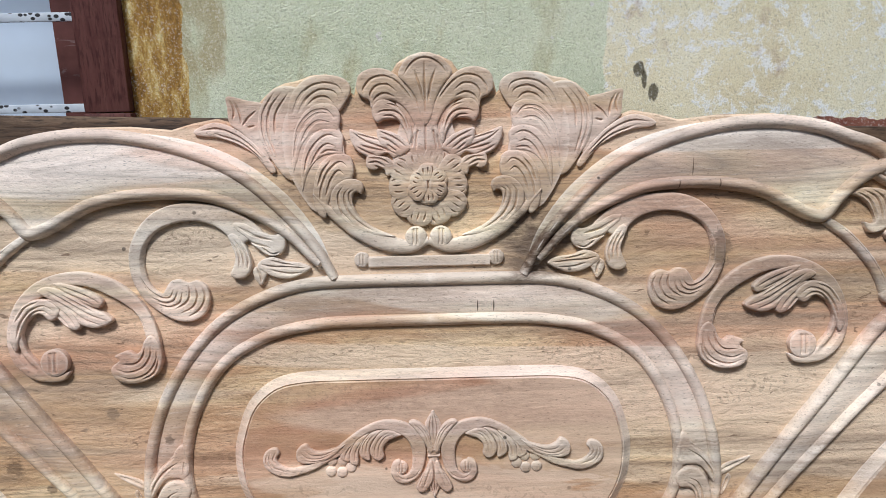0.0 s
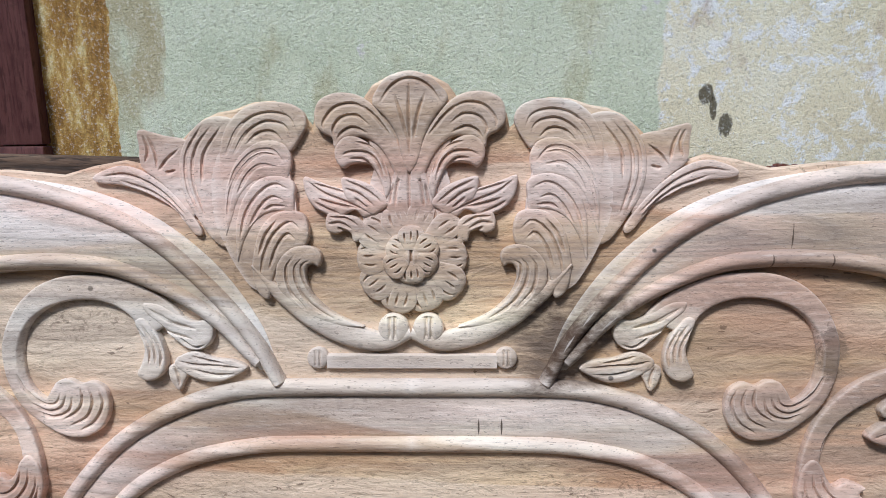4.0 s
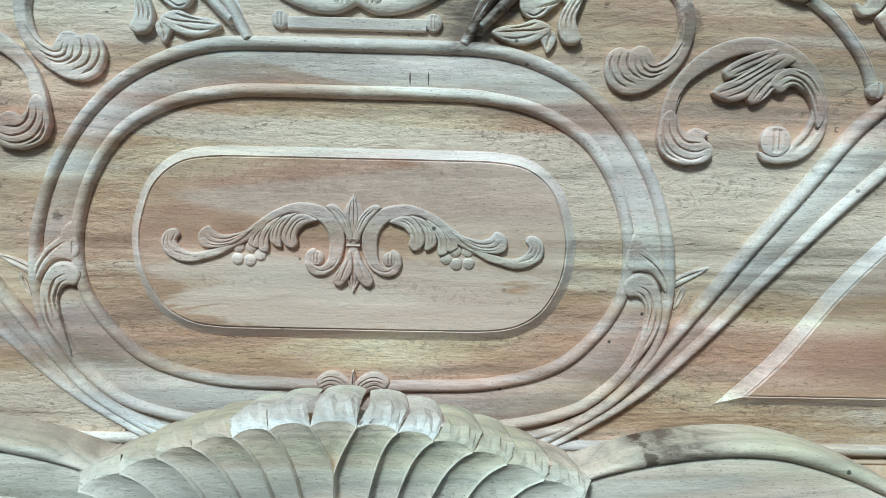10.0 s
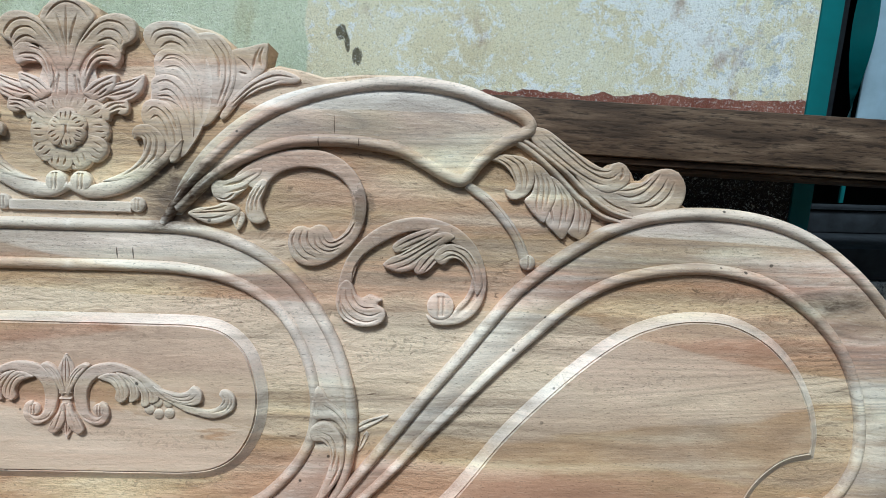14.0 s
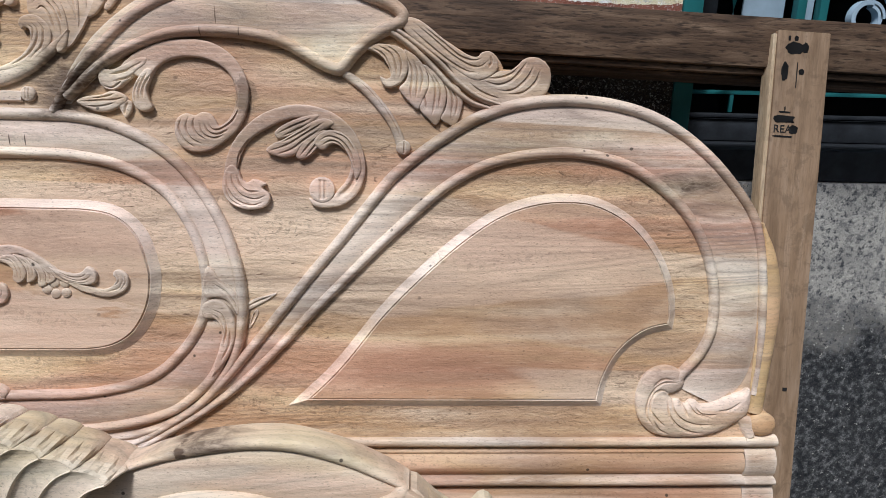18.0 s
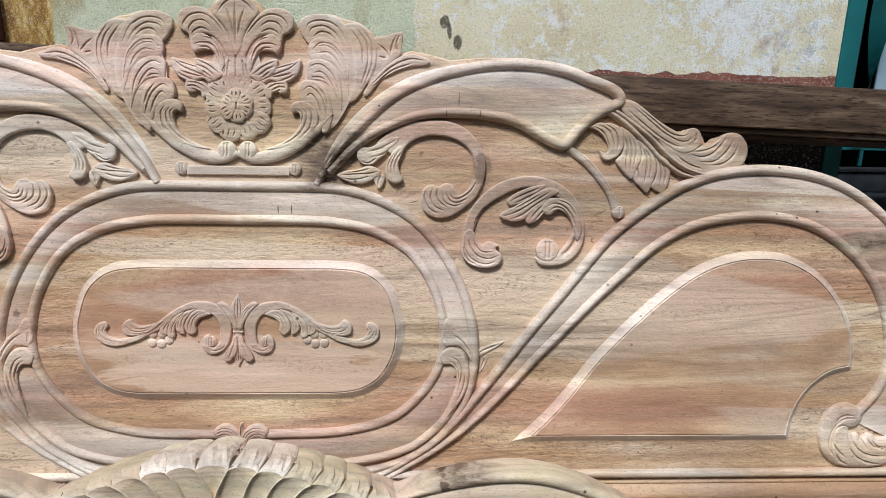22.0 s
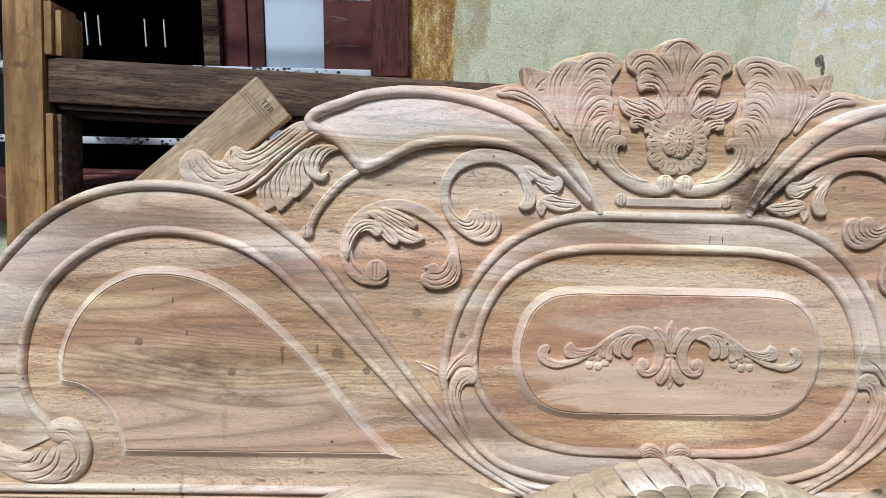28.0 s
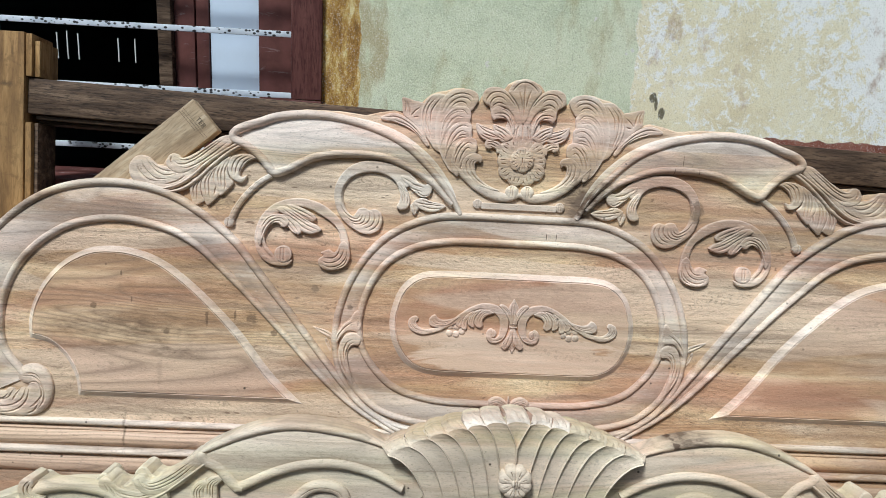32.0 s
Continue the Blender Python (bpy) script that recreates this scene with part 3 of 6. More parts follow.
def leafy(grooves=(), edge=0.72, depth=0.33, lean=0.0, span=(0.10, 0.95), sharp=0.046):
    """A carved leaf lobe: gently domed with a steep edge, and V gouges that run along it at the given places across."""
    def shape(q, s):
        h = edge + (1 - edge) * np.sqrt(np.clip(1 - q * q, 0, 1)) + lean * q
        for k, g in enumerate(grooves):
            win = np.clip((s - span[0] - 0.06 * (k % 2)) / 0.18, 0, 1) * np.clip((span[1] - 0.05 * (k % 3) - s) / 0.10, 0, 1)
            h = h - depth * np.exp(-((q - g) / sharp) ** 2) * win
        return h
    return shape


def strip(path, half, high, shape=shape_bead, m=11, sunk=-0.004, lift=0.0, r0=False, r1=False, side=1, mirror=True):
    """Vertices and faces of a relief swept along a path on the board's face (u, -w, v)."""
    n, m = len(path), (2 * m - 1 if m >= 15 else m)
    d = np.r_[0, np.cumsum(np.hypot(*np.diff(path, axis=0).T))]
    s = d / d[-1]
    half, high = along(half, s), along(high, s)
    for flag, x, h0 in ((r0, d, half[0]), (r1, d[-1] - d, half[-1])):
        if flag:
            k = max(h0 * 0.9, 1e-5)
            f = np.sqrt(np.clip(1 - np.clip(1 - x / k, 0, 1) ** 2, 0.0, 1))
            half = half * np.maximum(f, 0.03)
            high = high * (0.45 + 0.55 * f)
    T = np.gradient(path, axis=0)
    T /= np.maximum(np.hypot(T[:, 0], T[:, 1])[:, None], 1e-9)
    N = np.c_[-T[:, 1], T[:, 0]]
    q = np.linspace(-1, 1, m)
    X = path[:, None, :] + N[:, None, :] * half[:, None, None] * q[None, :, None]
    H = lift + high[:, None] * shape(q[None, :] * np.ones((n, 1)), s[:, None] * np.ones((1, m)))
    H = H + rough_cut(X[..., 0], X[..., 1])
    X = np.concatenate([X[:, :1], X, X[:, -1:]], axis=1)
    H = np.concatenate([np.full((n, 1), sunk), H, np.full((n, 1), sunk)], axis=1)
    X = np.concatenate([X[:1], X, X[-1:]], axis=0)
    H = np.concatenate([np.full((1, m + 2), sunk), H, np.full((1, m + 2), sunk)], axis=0)
    return grid(X, H, side)


def grid(X, H, side=1):
    n, m = H.shape
    V = np.stack([X[..., 0] * side, -H, X[..., 1]], axis=-1).reshape(-1, 3)
    i, j = np.meshgrid(np.arange(n - 1), np.arange(m - 1), indexing="ij")
    a = (i * m + j).ravel()
    F = np.c_[a, a + m, a + m + 1, a + 1]
    return V, (F if side > 0 else F[:, ::-1])


def loft(A, B, high, shape, m=15, lift=0.0, sunk=-0.004, side=1):
    """A relief between two edge curves (B lies to the left of A's direction)."""
    n = len(A)
    q = np.linspace(-1, 1, m)
    s = np.linspace(0, 1, n)
    X = A[:, None, :] * (1 - (q[None, :, None] + 1) / 2) + B[:, None, :] * (q[None, :, None] + 1) / 2
    H = lift + along(high, s)[:, None] * shape(q[None, :] * np.ones((n, 1)), s[:, None] * np.ones((1, m)))
    H = H + rough_cut(X[..., 0], X[..., 1])
    X = np.concatenate([X[:, :1], X, X[:, -1:]], axis=1)
    H = np.concatenate([np.full((n, 1), sunk), H, np.full((n, 1), sunk)], axis=1)
    X = np.concatenate([X[:1], X, X[-1:]], axis=0)
    H = np.concatenate([np.full((1, m + 2), sunk), H, np.full((1, m + 2), sunk)], axis=0)
    return grid(X, H, side)


def disc(cx, cy, r, high, side=1, lift=0.0, notch=(), flat=0.55, rings=12, seg=36, squash=1.0):
    """A small domed boss, with optional straight cuts across it."""
    V, F = [], []
    rr = np.r_[np.linspace(0.02, 1, rings), 1.0]
    for k, f in enumerate(rr):
        for a in np.linspace(0, 2 * math.pi, seg, endpoint=False):
            u, v = cx + r * f * math.cos(a), cy + r * f * squash * math.sin(a)
            h = -0.004 if k == rings else lift + high * (flat + (1 - flat) * math.sqrt(max(0, 1 - f * f)))
            if k < rings:
                for c in notch:
                    h -= 0.22 * high * math.exp(-(((u - cx) / r - c) / 0.09) ** 2) * (f < 0.75)
            V.append((u * side, -h, v))
    n = len(rr)
    for k in range(n - 1):
        for a in range(seg):
            b = (a + 1) % seg
            F.append((k * seg + a, (k + 1) * seg + a, (k + 1) * seg + b, k * seg + b))
    F.append(tuple(range(seg)))
    if side < 0:
        F = [f[::-1] for f in F]
    return np.array(V), F


def ring_curve(text, n=5):
    """A smooth closed outline through the points (millimetres), anticlockwise."""
    c = pts(text)
    if np.sum(c[:, 0] * np.roll(c[:, 1], -1) - c[:, 1] * np.roll(c[:, 0], -1)) < 0:
        c = c[::-1]
    t = np.linspace(0, 1, n, endpoint=False)[:, None]
    out = []
    for a, b, d, f in zip(np.roll(c, 1, 0), c, np.roll(c, -1, 0), np.roll(c, -2, 0)):
        m0, m1 = (d - a) / 2, (f - b) / 2
        out.append((2 * t**3 - 3 * t**2 + 1) * b + (t**3 - 2 * t**2 + t) * m0 + (-2 * t**3 + 3 * t**2) * d + (t**3 - t**2) * m1)
    return np.vstack(out)


def to_path(P, path):
    """For each place: the nearest place on the path, how far, on which side, and how far along."""
    best, foot = np.full(len(P), 1e9), np.zeros((len(P), 2))
    sgn, part_ = np.zeros(len(P)), np.zeros(len(P))
    d = np.r_[0, np.cumsum(np.hypot(*np.diff(path, axis=0).T))]
    for i, (a, b) in enumerate(zip(path, path[1:])):
        e = b - a
        L = max(e @ e, 1e-14)
        k = np.clip(((P - a) @ e) / L, 0, 1)
        f = a + k[:, None] * e
        r = np.hypot(*(P - f).T)
        hit = r < best
        best[hit], foot[hit] = r[hit], f[hit]
        sgn[hit] = np.sign(e[0] * (P[hit, 1] - a[1]) - e[1] * (P[hit, 0] - a[0]))
        part_[hit] = (d[i] + k[hit] * (d[i + 1] - d[i])) / d[-1]
    return foot, best, sgn, part_


def carve(text, high, cuts=(), side=1, edge=0.76, dome=0.0034, depth=0.0023, width=0.0013, step=0.00062, sunk=-0.003, lift=0.0, tilt=(0.0, 0.0)):
    """A carved leaf: a steep-edged, softly domed form of that outline with V gouges; a cut that begins with w is a broad hollow."""
    line = ring_curve(text)
    lo, hi = line.min(0) - 2 * step, line.max(0) + 2 * step
    gu, gv = np.arange(lo[0], hi[0], step), np.arange(lo[1], hi[1], step)
    nu, nv = len(gu), len(gv)
    P = np.stack(np.meshgrid(gu, gv), -1).reshape(-1, 2)
    loop = np.vstack([line, line[:1]])
    foot, r, _, _ = to_path(P, loop)
    inside = np.zeros(len(P), bool)
    for a, b in zip(loop, loop[1:]):
        if a[1] != b[1]:
            cross = (P[:, 1] > a[1]) != (P[:, 1] > b[1])
            inside ^= cross & (P[:, 0] < (b[0] - a[0]) * (P[:, 1] - a[1]) / (b[1] - a[1]) + a[0])
    rim = (~inside & (r < 1.5 * step)) | (inside & (r < 0.4 * step))
    core = inside & ~rim
    Q = np.where(rim[:, None], foot, P)
    d = np.where(core, r, 0.0)
    k = np.clip(d / dome, 0, 1)
    H = lift + high * (edge + (1 - edge) * np.sqrt(1 - (1 - k) ** 2))
    mid = line.mean(0)
    H += (Q - mid) @ np.array(tilt)
    for c in cuts:
        broad = c.startswith("w ")
        p = curve(c[2:] if broad else c, 22)
        w = 0.0042 if broad else width * 2.0
        near = np.where((np.abs(Q - (p.min(0) + p.max(0)) / 2) < (p.max(0) - p.min(0)) / 2 + w).all(1))[0]
        if len(near) == 0:
            continue
        _, dist, sg, f = to_path(Q[near], p)
        win = np.clip(f / 0.30, 0, 1) ** 0.7 * np.clip((1 - f) / 0.22, 0, 1) ** 0.7
        if broad:
            H[near] -= 0.0030 * win * np.cos(np.clip(dist / w, 0, 1) * math.pi / 2) ** 2
        else:
            reach = np.where(sg > 0, width * 0.62, width * 1.75) * (0.35 + 0.65 * win)
            H[near] -= depth * win * np.clip(1 - dist / reach, 0, 1)
    H += rough_cut(Q[:, 0], Q[:, 1], 0.00005)
    use = (core | rim).reshape(nv, nu)
    cr = core.reshape(nv, nu)
    ok = use[:-1, :-1] & use[1:, :-1] & use[:-1, 1:] & use[1:, 1:] & (cr[:-1, :-1] | cr[1:, :-1] | cr[:-1, 1:] | cr[1:, 1:])
    i, j = np.where(ok)
    a = i * nu + j
    F = np.c_[a, a + 1, a + nu + 1, a + nu]
    E = np.vstack([F[:, [0, 1]], F[:, [1, 2]], F[:, [2, 3]], F[:, [3, 0]]])
    key = np.sort(E, 1)
    _, idx, cnt = np.unique(key[:, 0] * (nu * nv) + key[:, 1], return_index=True, return_counts=True)
    B = E[idx[cnt == 1]]
    used, inv = np.unique(np.r_[F.ravel(), B.ravel()], return_inverse=True)
    F, B = inv[:F.size].reshape(-1, 4), inv[F.size:].reshape(-1, 2)
    n = len(used)
    V = np.c_[Q[used, 0] * side, -H[used], Q[used, 1]]
    bv, binv = np.unique(B.ravel(), return_inverse=True)
    W = V[bv].copy()
    W[:, 1] = -sunk
    b2 = n + binv.reshape(-1, 2)
    S = np.c_[B[:, 1], B[:, 0], b2[:, 0], b2[:, 1]]
    F = np.vstack([F, S])
    return np.vstack([V, W]), (F if side > 0 else F[:, ::-1])


# outlines of the carved leaves, then their gouge cuts, in millimetres across and up the board
UPPER_SCROLL = (
    ("stem", 9.5, "162.5,380.5 173.5,392.5 188,401.5 207,408.5 228.5,411.5 250.5,410.5 269.5,403 284.5,388.5 293.5,370 295,352.5 291,334.5 282.5,319 270,307.5 252.5,297 236.5,295 224,301 218,311.5 217.5,323 221.5,331.5 230,335.5 238.5,333.5 246.5,337 254.5,335.5 259.5,329 264,323 273,329.5 279,341 281,357.5 276,375 265,386 250.5,392 231.5,394 214,390.5 200.5,382 193,371 184,370.5 172.5,376.5",
     ("w 198,376.5 213,386.5 232,391 252,388.5 267,381.5 277.5,370 281,354.5 278,338.5 269.5,326", "252,328 256,320 265,320 277,328.5 284.5,341", "248,326 252.5,317 262,314.5 274,320", "243.5,325 247,314.5 258,310.5 269,314", "225,330.5 222,319.5 227.5,307.5 238.5,300", "232,331.5 229.5,320.5 234,310 246,303.5", "238,332 237,322 240.5,314.5 250.5,308")),
    ("leaf_lobe", 11, "140.5,372.5 144.5,379.5 154.5,378.5 167,384 180,391 191,391.5 188.5,383.5 178.5,375 167.5,365 159,359 149.5,358.5 142.5,363.5",
     ("187,387.5 170.5,377.5 152,372.5", "190,385 174,371.5 154.5,365.5", "146,362 154.5,360.5 164.5,367")),
    ("leaf_lobe", 12.5, "190,380.5 196.5,378.5 193,368.5 190,358 192.5,348 195.5,340.5 188.5,336 180,338.5 175,346.5 175.5,357.5 180.5,369.5",
     ("191.5,376 183.5,361 182,348", "194.5,374 187,360 186.5,348", "186,373 178.5,357.5 178.5,345.5")),
    ("leaf_lobe", 9.5, "117,345 126.5,350.5 141.5,352.5 154.5,357 166.5,353 169,347.5 162.5,342 151,336.5 138.5,335 127.5,338.5",
     ("120,345 138.5,347 154.5,348 166.5,350.5", "125.5,341 140.5,341 156,344.5", "132,348.5 145.5,351 156.5,354")),
    ("leaf_lobe", 8, "160,343 166.5,348.5 173.5,345.5 172.5,336.5 166.5,329 162.5,335.5",
     ("170,346.5 167,338.5 166,332",)),
)
LOWER_SCROLL = (
    ("stem", 9.5, "284,261.5 281,272.5 284,288 289,300.5 298.5,311.5 312.5,320.5 331,330 350,333.5 366.5,328.5 380.5,323.5 393,315 401.5,300.5 403,284 398.5,269 389.5,258 381,247.5 369.5,244.5 358,248 364,239.5 379.5,238 397,242.5 411.5,256.5 418,276 416,298 406,320 389,336 367,345 344,347 322.5,342.5 304,333.5 288,319.5 277,304.5 270.5,287.5 267.5,269.5 271,260",
     ("w 287.5,272.5 288,289.5 295,304 310,316 329.5,325.5", "w 395.5,314 407,295 409,276 400.5,259 388.5,249", "285,278 289,296 300.5,309.5 315.5,318.5", "281.5,279 284.5,294.5 295,310.5")),
    ("leaf_lobe", 12, "267.5,269.5 270.5,278 277,282.5 283,277 286.5,268.5 292,264 299.5,267.5 306,266 312.5,262.5 308.5,258 316,251.5 315.5,243 308,236.5 293.5,234.5 280.5,238 270.5,245.5 266,258",
     ("271,269.5 272.5,257 281.5,245 297,240 310,243.5", "276.5,273.5 278,261.5 286.5,250.5 300.5,246.5 312,250", "282,272.5 285.5,261.5 293,255 306,254.5", "269,261 274.5,246 287,238.5")),
    ("leaf_lobe", 11, "322,316.5 327.5,323 340.5,330 357.5,336 369.5,336.5 362,328.5 348.5,320.5 333,312.5 325.5,311",
     ("325.5,316.5 340.5,324.5 361,333", "330,313.5 346,321.5 364,329.5")),
    ("leaf_lobe", 12.5, "313,298.5 320.5,305.5 331,310 346,319.5 362,329.5 376,333 385,328 374.5,321 359.5,312 351,304 344.5,295 331.5,291 319.5,293.5",
     ("316,297.5 335.5,305 354,316.5 374.5,329", "324,294 340,300.5 354,311 369.5,321", "330,307 346,316 361,325")),
    ("leaf_lobe", 11.5, "344.5,294 347.5,303 358.5,313 371,321 379,318 371.5,310 366.5,301.5 359,293.5 351.5,289.5 347,290",
     ("349,293 358.5,305.5 370,315.5", "354.5,292 363,302.5 369.5,310")),
    ("leaf_lobe", 13, "363.5,308 368.5,316 380,321 393,318.5 404.5,309 411.5,295 414,279 408,269.5 404,284 398,297.5 388,306 380.5,305 375,300 368.5,301",
     ("369,309 379,314.5 392,310.5 402.5,298 407.5,281.5", "371.5,304.5 381.5,310 391.5,306.5 400.5,293.5", "383,319 397.5,313 408,298")),
)
WING_LEAF = (
    ("upper_lobe", 11.5, "453,435 461.5,440 473.5,438 486.5,429.5 502.5,417 516,408.5 529.5,402 537,401.5 541,405.5 548,407.5 554.5,404.5 558.5,397 558.5,388.5 553,382.5 544.5,378 535,376.5 524,381 509,390.5 494,400.5 477.5,411.5 463,422.5",
     ("470,433.5 490.5,418 510,402.5 528.5,392.5 540.5,391.5 548.5,398", "463,430.5 484.5,413 506.5,396.5 525,386.5 537,384.5", "478,431.5 499,416 518.5,401.5 534.5,397.5 542.5,401", "551,402.5 552.5,395.5 549,389.5")),
    ("lower_lobe", 10, "503,396 516.5,387.5 529,380 541,377.5 551.5,382 561,387 572,388 580.5,394 586,399.5 594.5,402.5 604.5,401 612,394.5 616.5,385.5 616,374 610.5,363 598.5,356.5 580.5,351.5 564,349 548,352 533,360.5 519.5,373",
     ("543.5,376.5 559.5,373 573.5,378 583.5,388.5 590,397.5", "557,367 575.5,368 590.5,380.5 597.5,393.5", "568,362.5 586.5,365.5 599,376 604.5,389", "547,379 561.5,380.5 573.5,385 581.5,392", "528,374.5 543,364.5 561.5,358")),
)
FAN_LEAF = (
    ("curl", 11, "419.5,406.5 427.5,411.5 438,412 451.5,410 459.5,404.5 463,393.5 462,382 457,373.5 449.5,368.5 442,367 436,371 433.5,378 440,376 444.5,378.5 443.5,386 438.5,395 430,402.5",
     ("425,408 437,401 443.5,389.5 446,379", "431,410 444.5,402.5 450.5,388.5 451,377", "439.5,410.5 451.5,402.5 456.5,389 454.5,377")),
    ("leaf_lobe", 10, "458.5,406.5 469.5,401.5 478,393 484,381 485,368.5 480,356.5 474.5,345 466.5,350.5 458.5,359 454,367 461,375 463.5,389",
     ("461.5,399.5 468,383.5 466.5,362 468,352.5", "467.5,398 473.5,380.5 472,356.5", "474.5,392 479,378 476.5,361.5")),
    ("leaf_lobe", 9, "479,392 491.5,385 499.5,375.5 504.5,361 502,345.5 494.5,329 485.5,335 476.5,344.5 476.5,351 484,365 485.5,379.5",
     ("483,387.5 492.5,369.5 491.5,347.5 489,338", "488.5,383 498,366.5 496.5,345.5", "481,360.5 484,345.5")),
    ("leaf_lobe", 8, "496.5,381 509.5,373.5 519.5,366.5 522,352 518.5,337 514,328 508,329.5 498.5,336 503.5,345.5 505.5,360 502.5,370.5",
     ("501,377 511,358.5 510,335", "508,371 516.5,354.5 514.5,338.5")),
)
VOLUTE = (
    ("head", 17, "780.5,50.5 775,60 763,65 750,64 737.5,56.5 729.5,43 726,26.5 728,10.5 733,-1.5 743,-11.5 756,-17.5 776.5,-20 801.5,-19 822,-14 839.5,-5 856,6.5 860.5,23.5 859,38 849.5,33.5 831.5,28 815,21.5 802,20 796,24.5 789,25 783,20.5 776,26 768.5,26.5 764.5,31.5 769.5,33 777,37 781.5,43.5",
     ("764.5,32 755.5,36.5 746.5,31.5 742.5,18.5 745,5.5", "773,45.5 757.5,45 746.5,37 740,22.5 739.5,8 746.5,-5", "768.5,30 770,15.5 778.5,4.5 793,-2 815,-3.5", "762,27.5 765.5,9 775.5,-4 789.5,-11 806.5,-14", "775,26 781.5,18 788,5", "786.5,23 796,10 814.5,4.5", "794,18 802.5,9.5 819.5,8.5", "743.5,13.5 752,2.5 760,-4.5", "747.5,1.5 754.5,-9 765,-14.5", "767.5,49.5 755,48.5 745,40.5", "819.5,12.5 835.5,15.5 848,24")),
)
PLUMES = (
    ("plume", 9.0, "73,516.5 74.5,525 80.5,530 89.5,532.5 102.5,533 114,530.5 123.5,524 131,514 135,499 134.5,476.5 130.5,454 125,473 117,488 102,499.5 90.5,503 84.5,498.5 78,506.5",
     ("84.5,508 86.5,515 93.5,519 104.5,519 116.5,510.5 125,495.5", "89.5,506 97,512.5 107,511.5 115.5,503.5", "80,512.5 84.5,522 97,526 111.5,523 123,512.5 130.5,495")),
    ("plume", 10.2, "85.5,480.5 83.5,490 84.5,497.5 89,503.5 98.5,506.5 109.5,504 120.5,495.5 128,482 131.5,465 131,439 126,450.5 120,467 109,477.5 96,480 89,478",
     ("91.5,495.5 106,496.5 117.5,488 126.5,473 130,452.5", "88,490 97,499.5 110.5,498 122,487 128.5,473", "93.5,487.5 105.5,489 115,482 122.5,468.5")),
    ("plume", 11.4, "81.5,465.5 81,473.5 85,479 94.5,481.5 105.5,479 114.5,471 121,458 123.5,442 122.5,420.5 117.5,435.5 109.5,449 98.5,455.5 88.5,456 82.5,453.5",
     ("85,471.5 96,475.5 107.5,468.5 116.5,454.5 120.5,436.5", "89,464 98,466.5 106.5,459 114,445.5", "87.5,459.5 96.5,460.5 103,457")),
    ("plume", 12.6, "74,432 71.5,441.5 73.5,451.5 79,456 88.5,456.5 98.5,452.5 106.5,442.5 110.5,429 112,415 108.5,400 100.5,394.5 97.5,407.5 92,420 83,428.5",
     ("77,443 85,449 96.5,440.5 104,424.5 106,409.5", "80,435.5 87,440.5 95,430.5 100,415", "94,450 102.5,439.5 107.5,424.5")),
    ("curl", 13.8, "65,417 62.5,423 65,429 73,432 82.5,431 90.5,425 95,415.5 94,403 87.5,394 77,384.5 62.5,378 47.5,374.5 33,374.5 44.5,379.5 56,385.5 65,393 71,400.5 74,410 72.5,417 68.5,418.5",
     ("70,422 77,417.5 75,406 65,392 51.5,383", "76,423.5 82,415.5 79,401.5 68,388 53.5,380", "82,425 88,415.5 85,399.5 73.5,386.5")),
)
CROWN = (
    ("crown_leaf", 12.0, "2,481 5,495.5 11,509 18,520 26.5,530.5 37.5,537 50.5,538.5 61,535 66,528.5 66.5,517.5 61.5,511 54.5,507 52.5,500 44.5,506 33,507.5 23.5,502.5 16,493 8,477",
     ("27.5,525 39,531 52.5,528.5 60.5,518.5 59.5,511.5", "27.5,515.5 37.5,523 48.5,521 54,513 52,507", "29,510 39,514.5 47,511.5 51,506", "13,508 22.5,520.5 32.5,529.5")),
    ("crown_leaf", 13.4, "13,474.5 17.5,489.5 25.5,500.5 37,507.5 46,507.5 52,500.5 52,492.5 47.5,486 42,488.5 35.5,489.5 28.5,488.5 23,481.5 19.5,473.5 16.5,464.5",
     ("17.5,475.5 22,489.5 29.5,496.5 40.5,497.5 48,494.5", "20,473.5 25.5,485.5 33,492.5 43,492", "15,479.5 20,493.5 28,501.5 38,504")),
    ("mask_leaf", 11.0, "25.5,454 34,461.5 44,470 57,474 66,477.5 74.5,480 74,470 69.5,461 62.5,455.5 52.5,451.5 45,454 38.5,456.5 32.5,451.5",
     ("28.5,455 45.5,463 60.5,469 72.5,477.5", "36.5,458 51.5,461 65,465", "44,468.5 57,472.5 67.5,475.5", "49,454 59.5,458.5 67,462.5")),
    ("mask_leaf", 12.6, "14.5,460.5 20.5,469 28.5,474.5 38,478 47,479.5 48,474.5 45,464.5 38,460.5 27,453 21,455.5",
     ("19,461.5 31,471 45,477.5", "24.5,459 35.5,468 45.5,472", "29.5,458 38.5,465")),
    ("mask_leaf", 12.0, "30.5,443 37,451.5 47,453.5 56.5,455 59.5,449.5 58.5,442.5 52.5,440 47,442 42,440.5 39.5,434 33.5,436.5",
     ("36,445.5 45,451 56.5,452", "40.5,443 49,448 58,447", "43.5,441.5 51,444.5")),
)
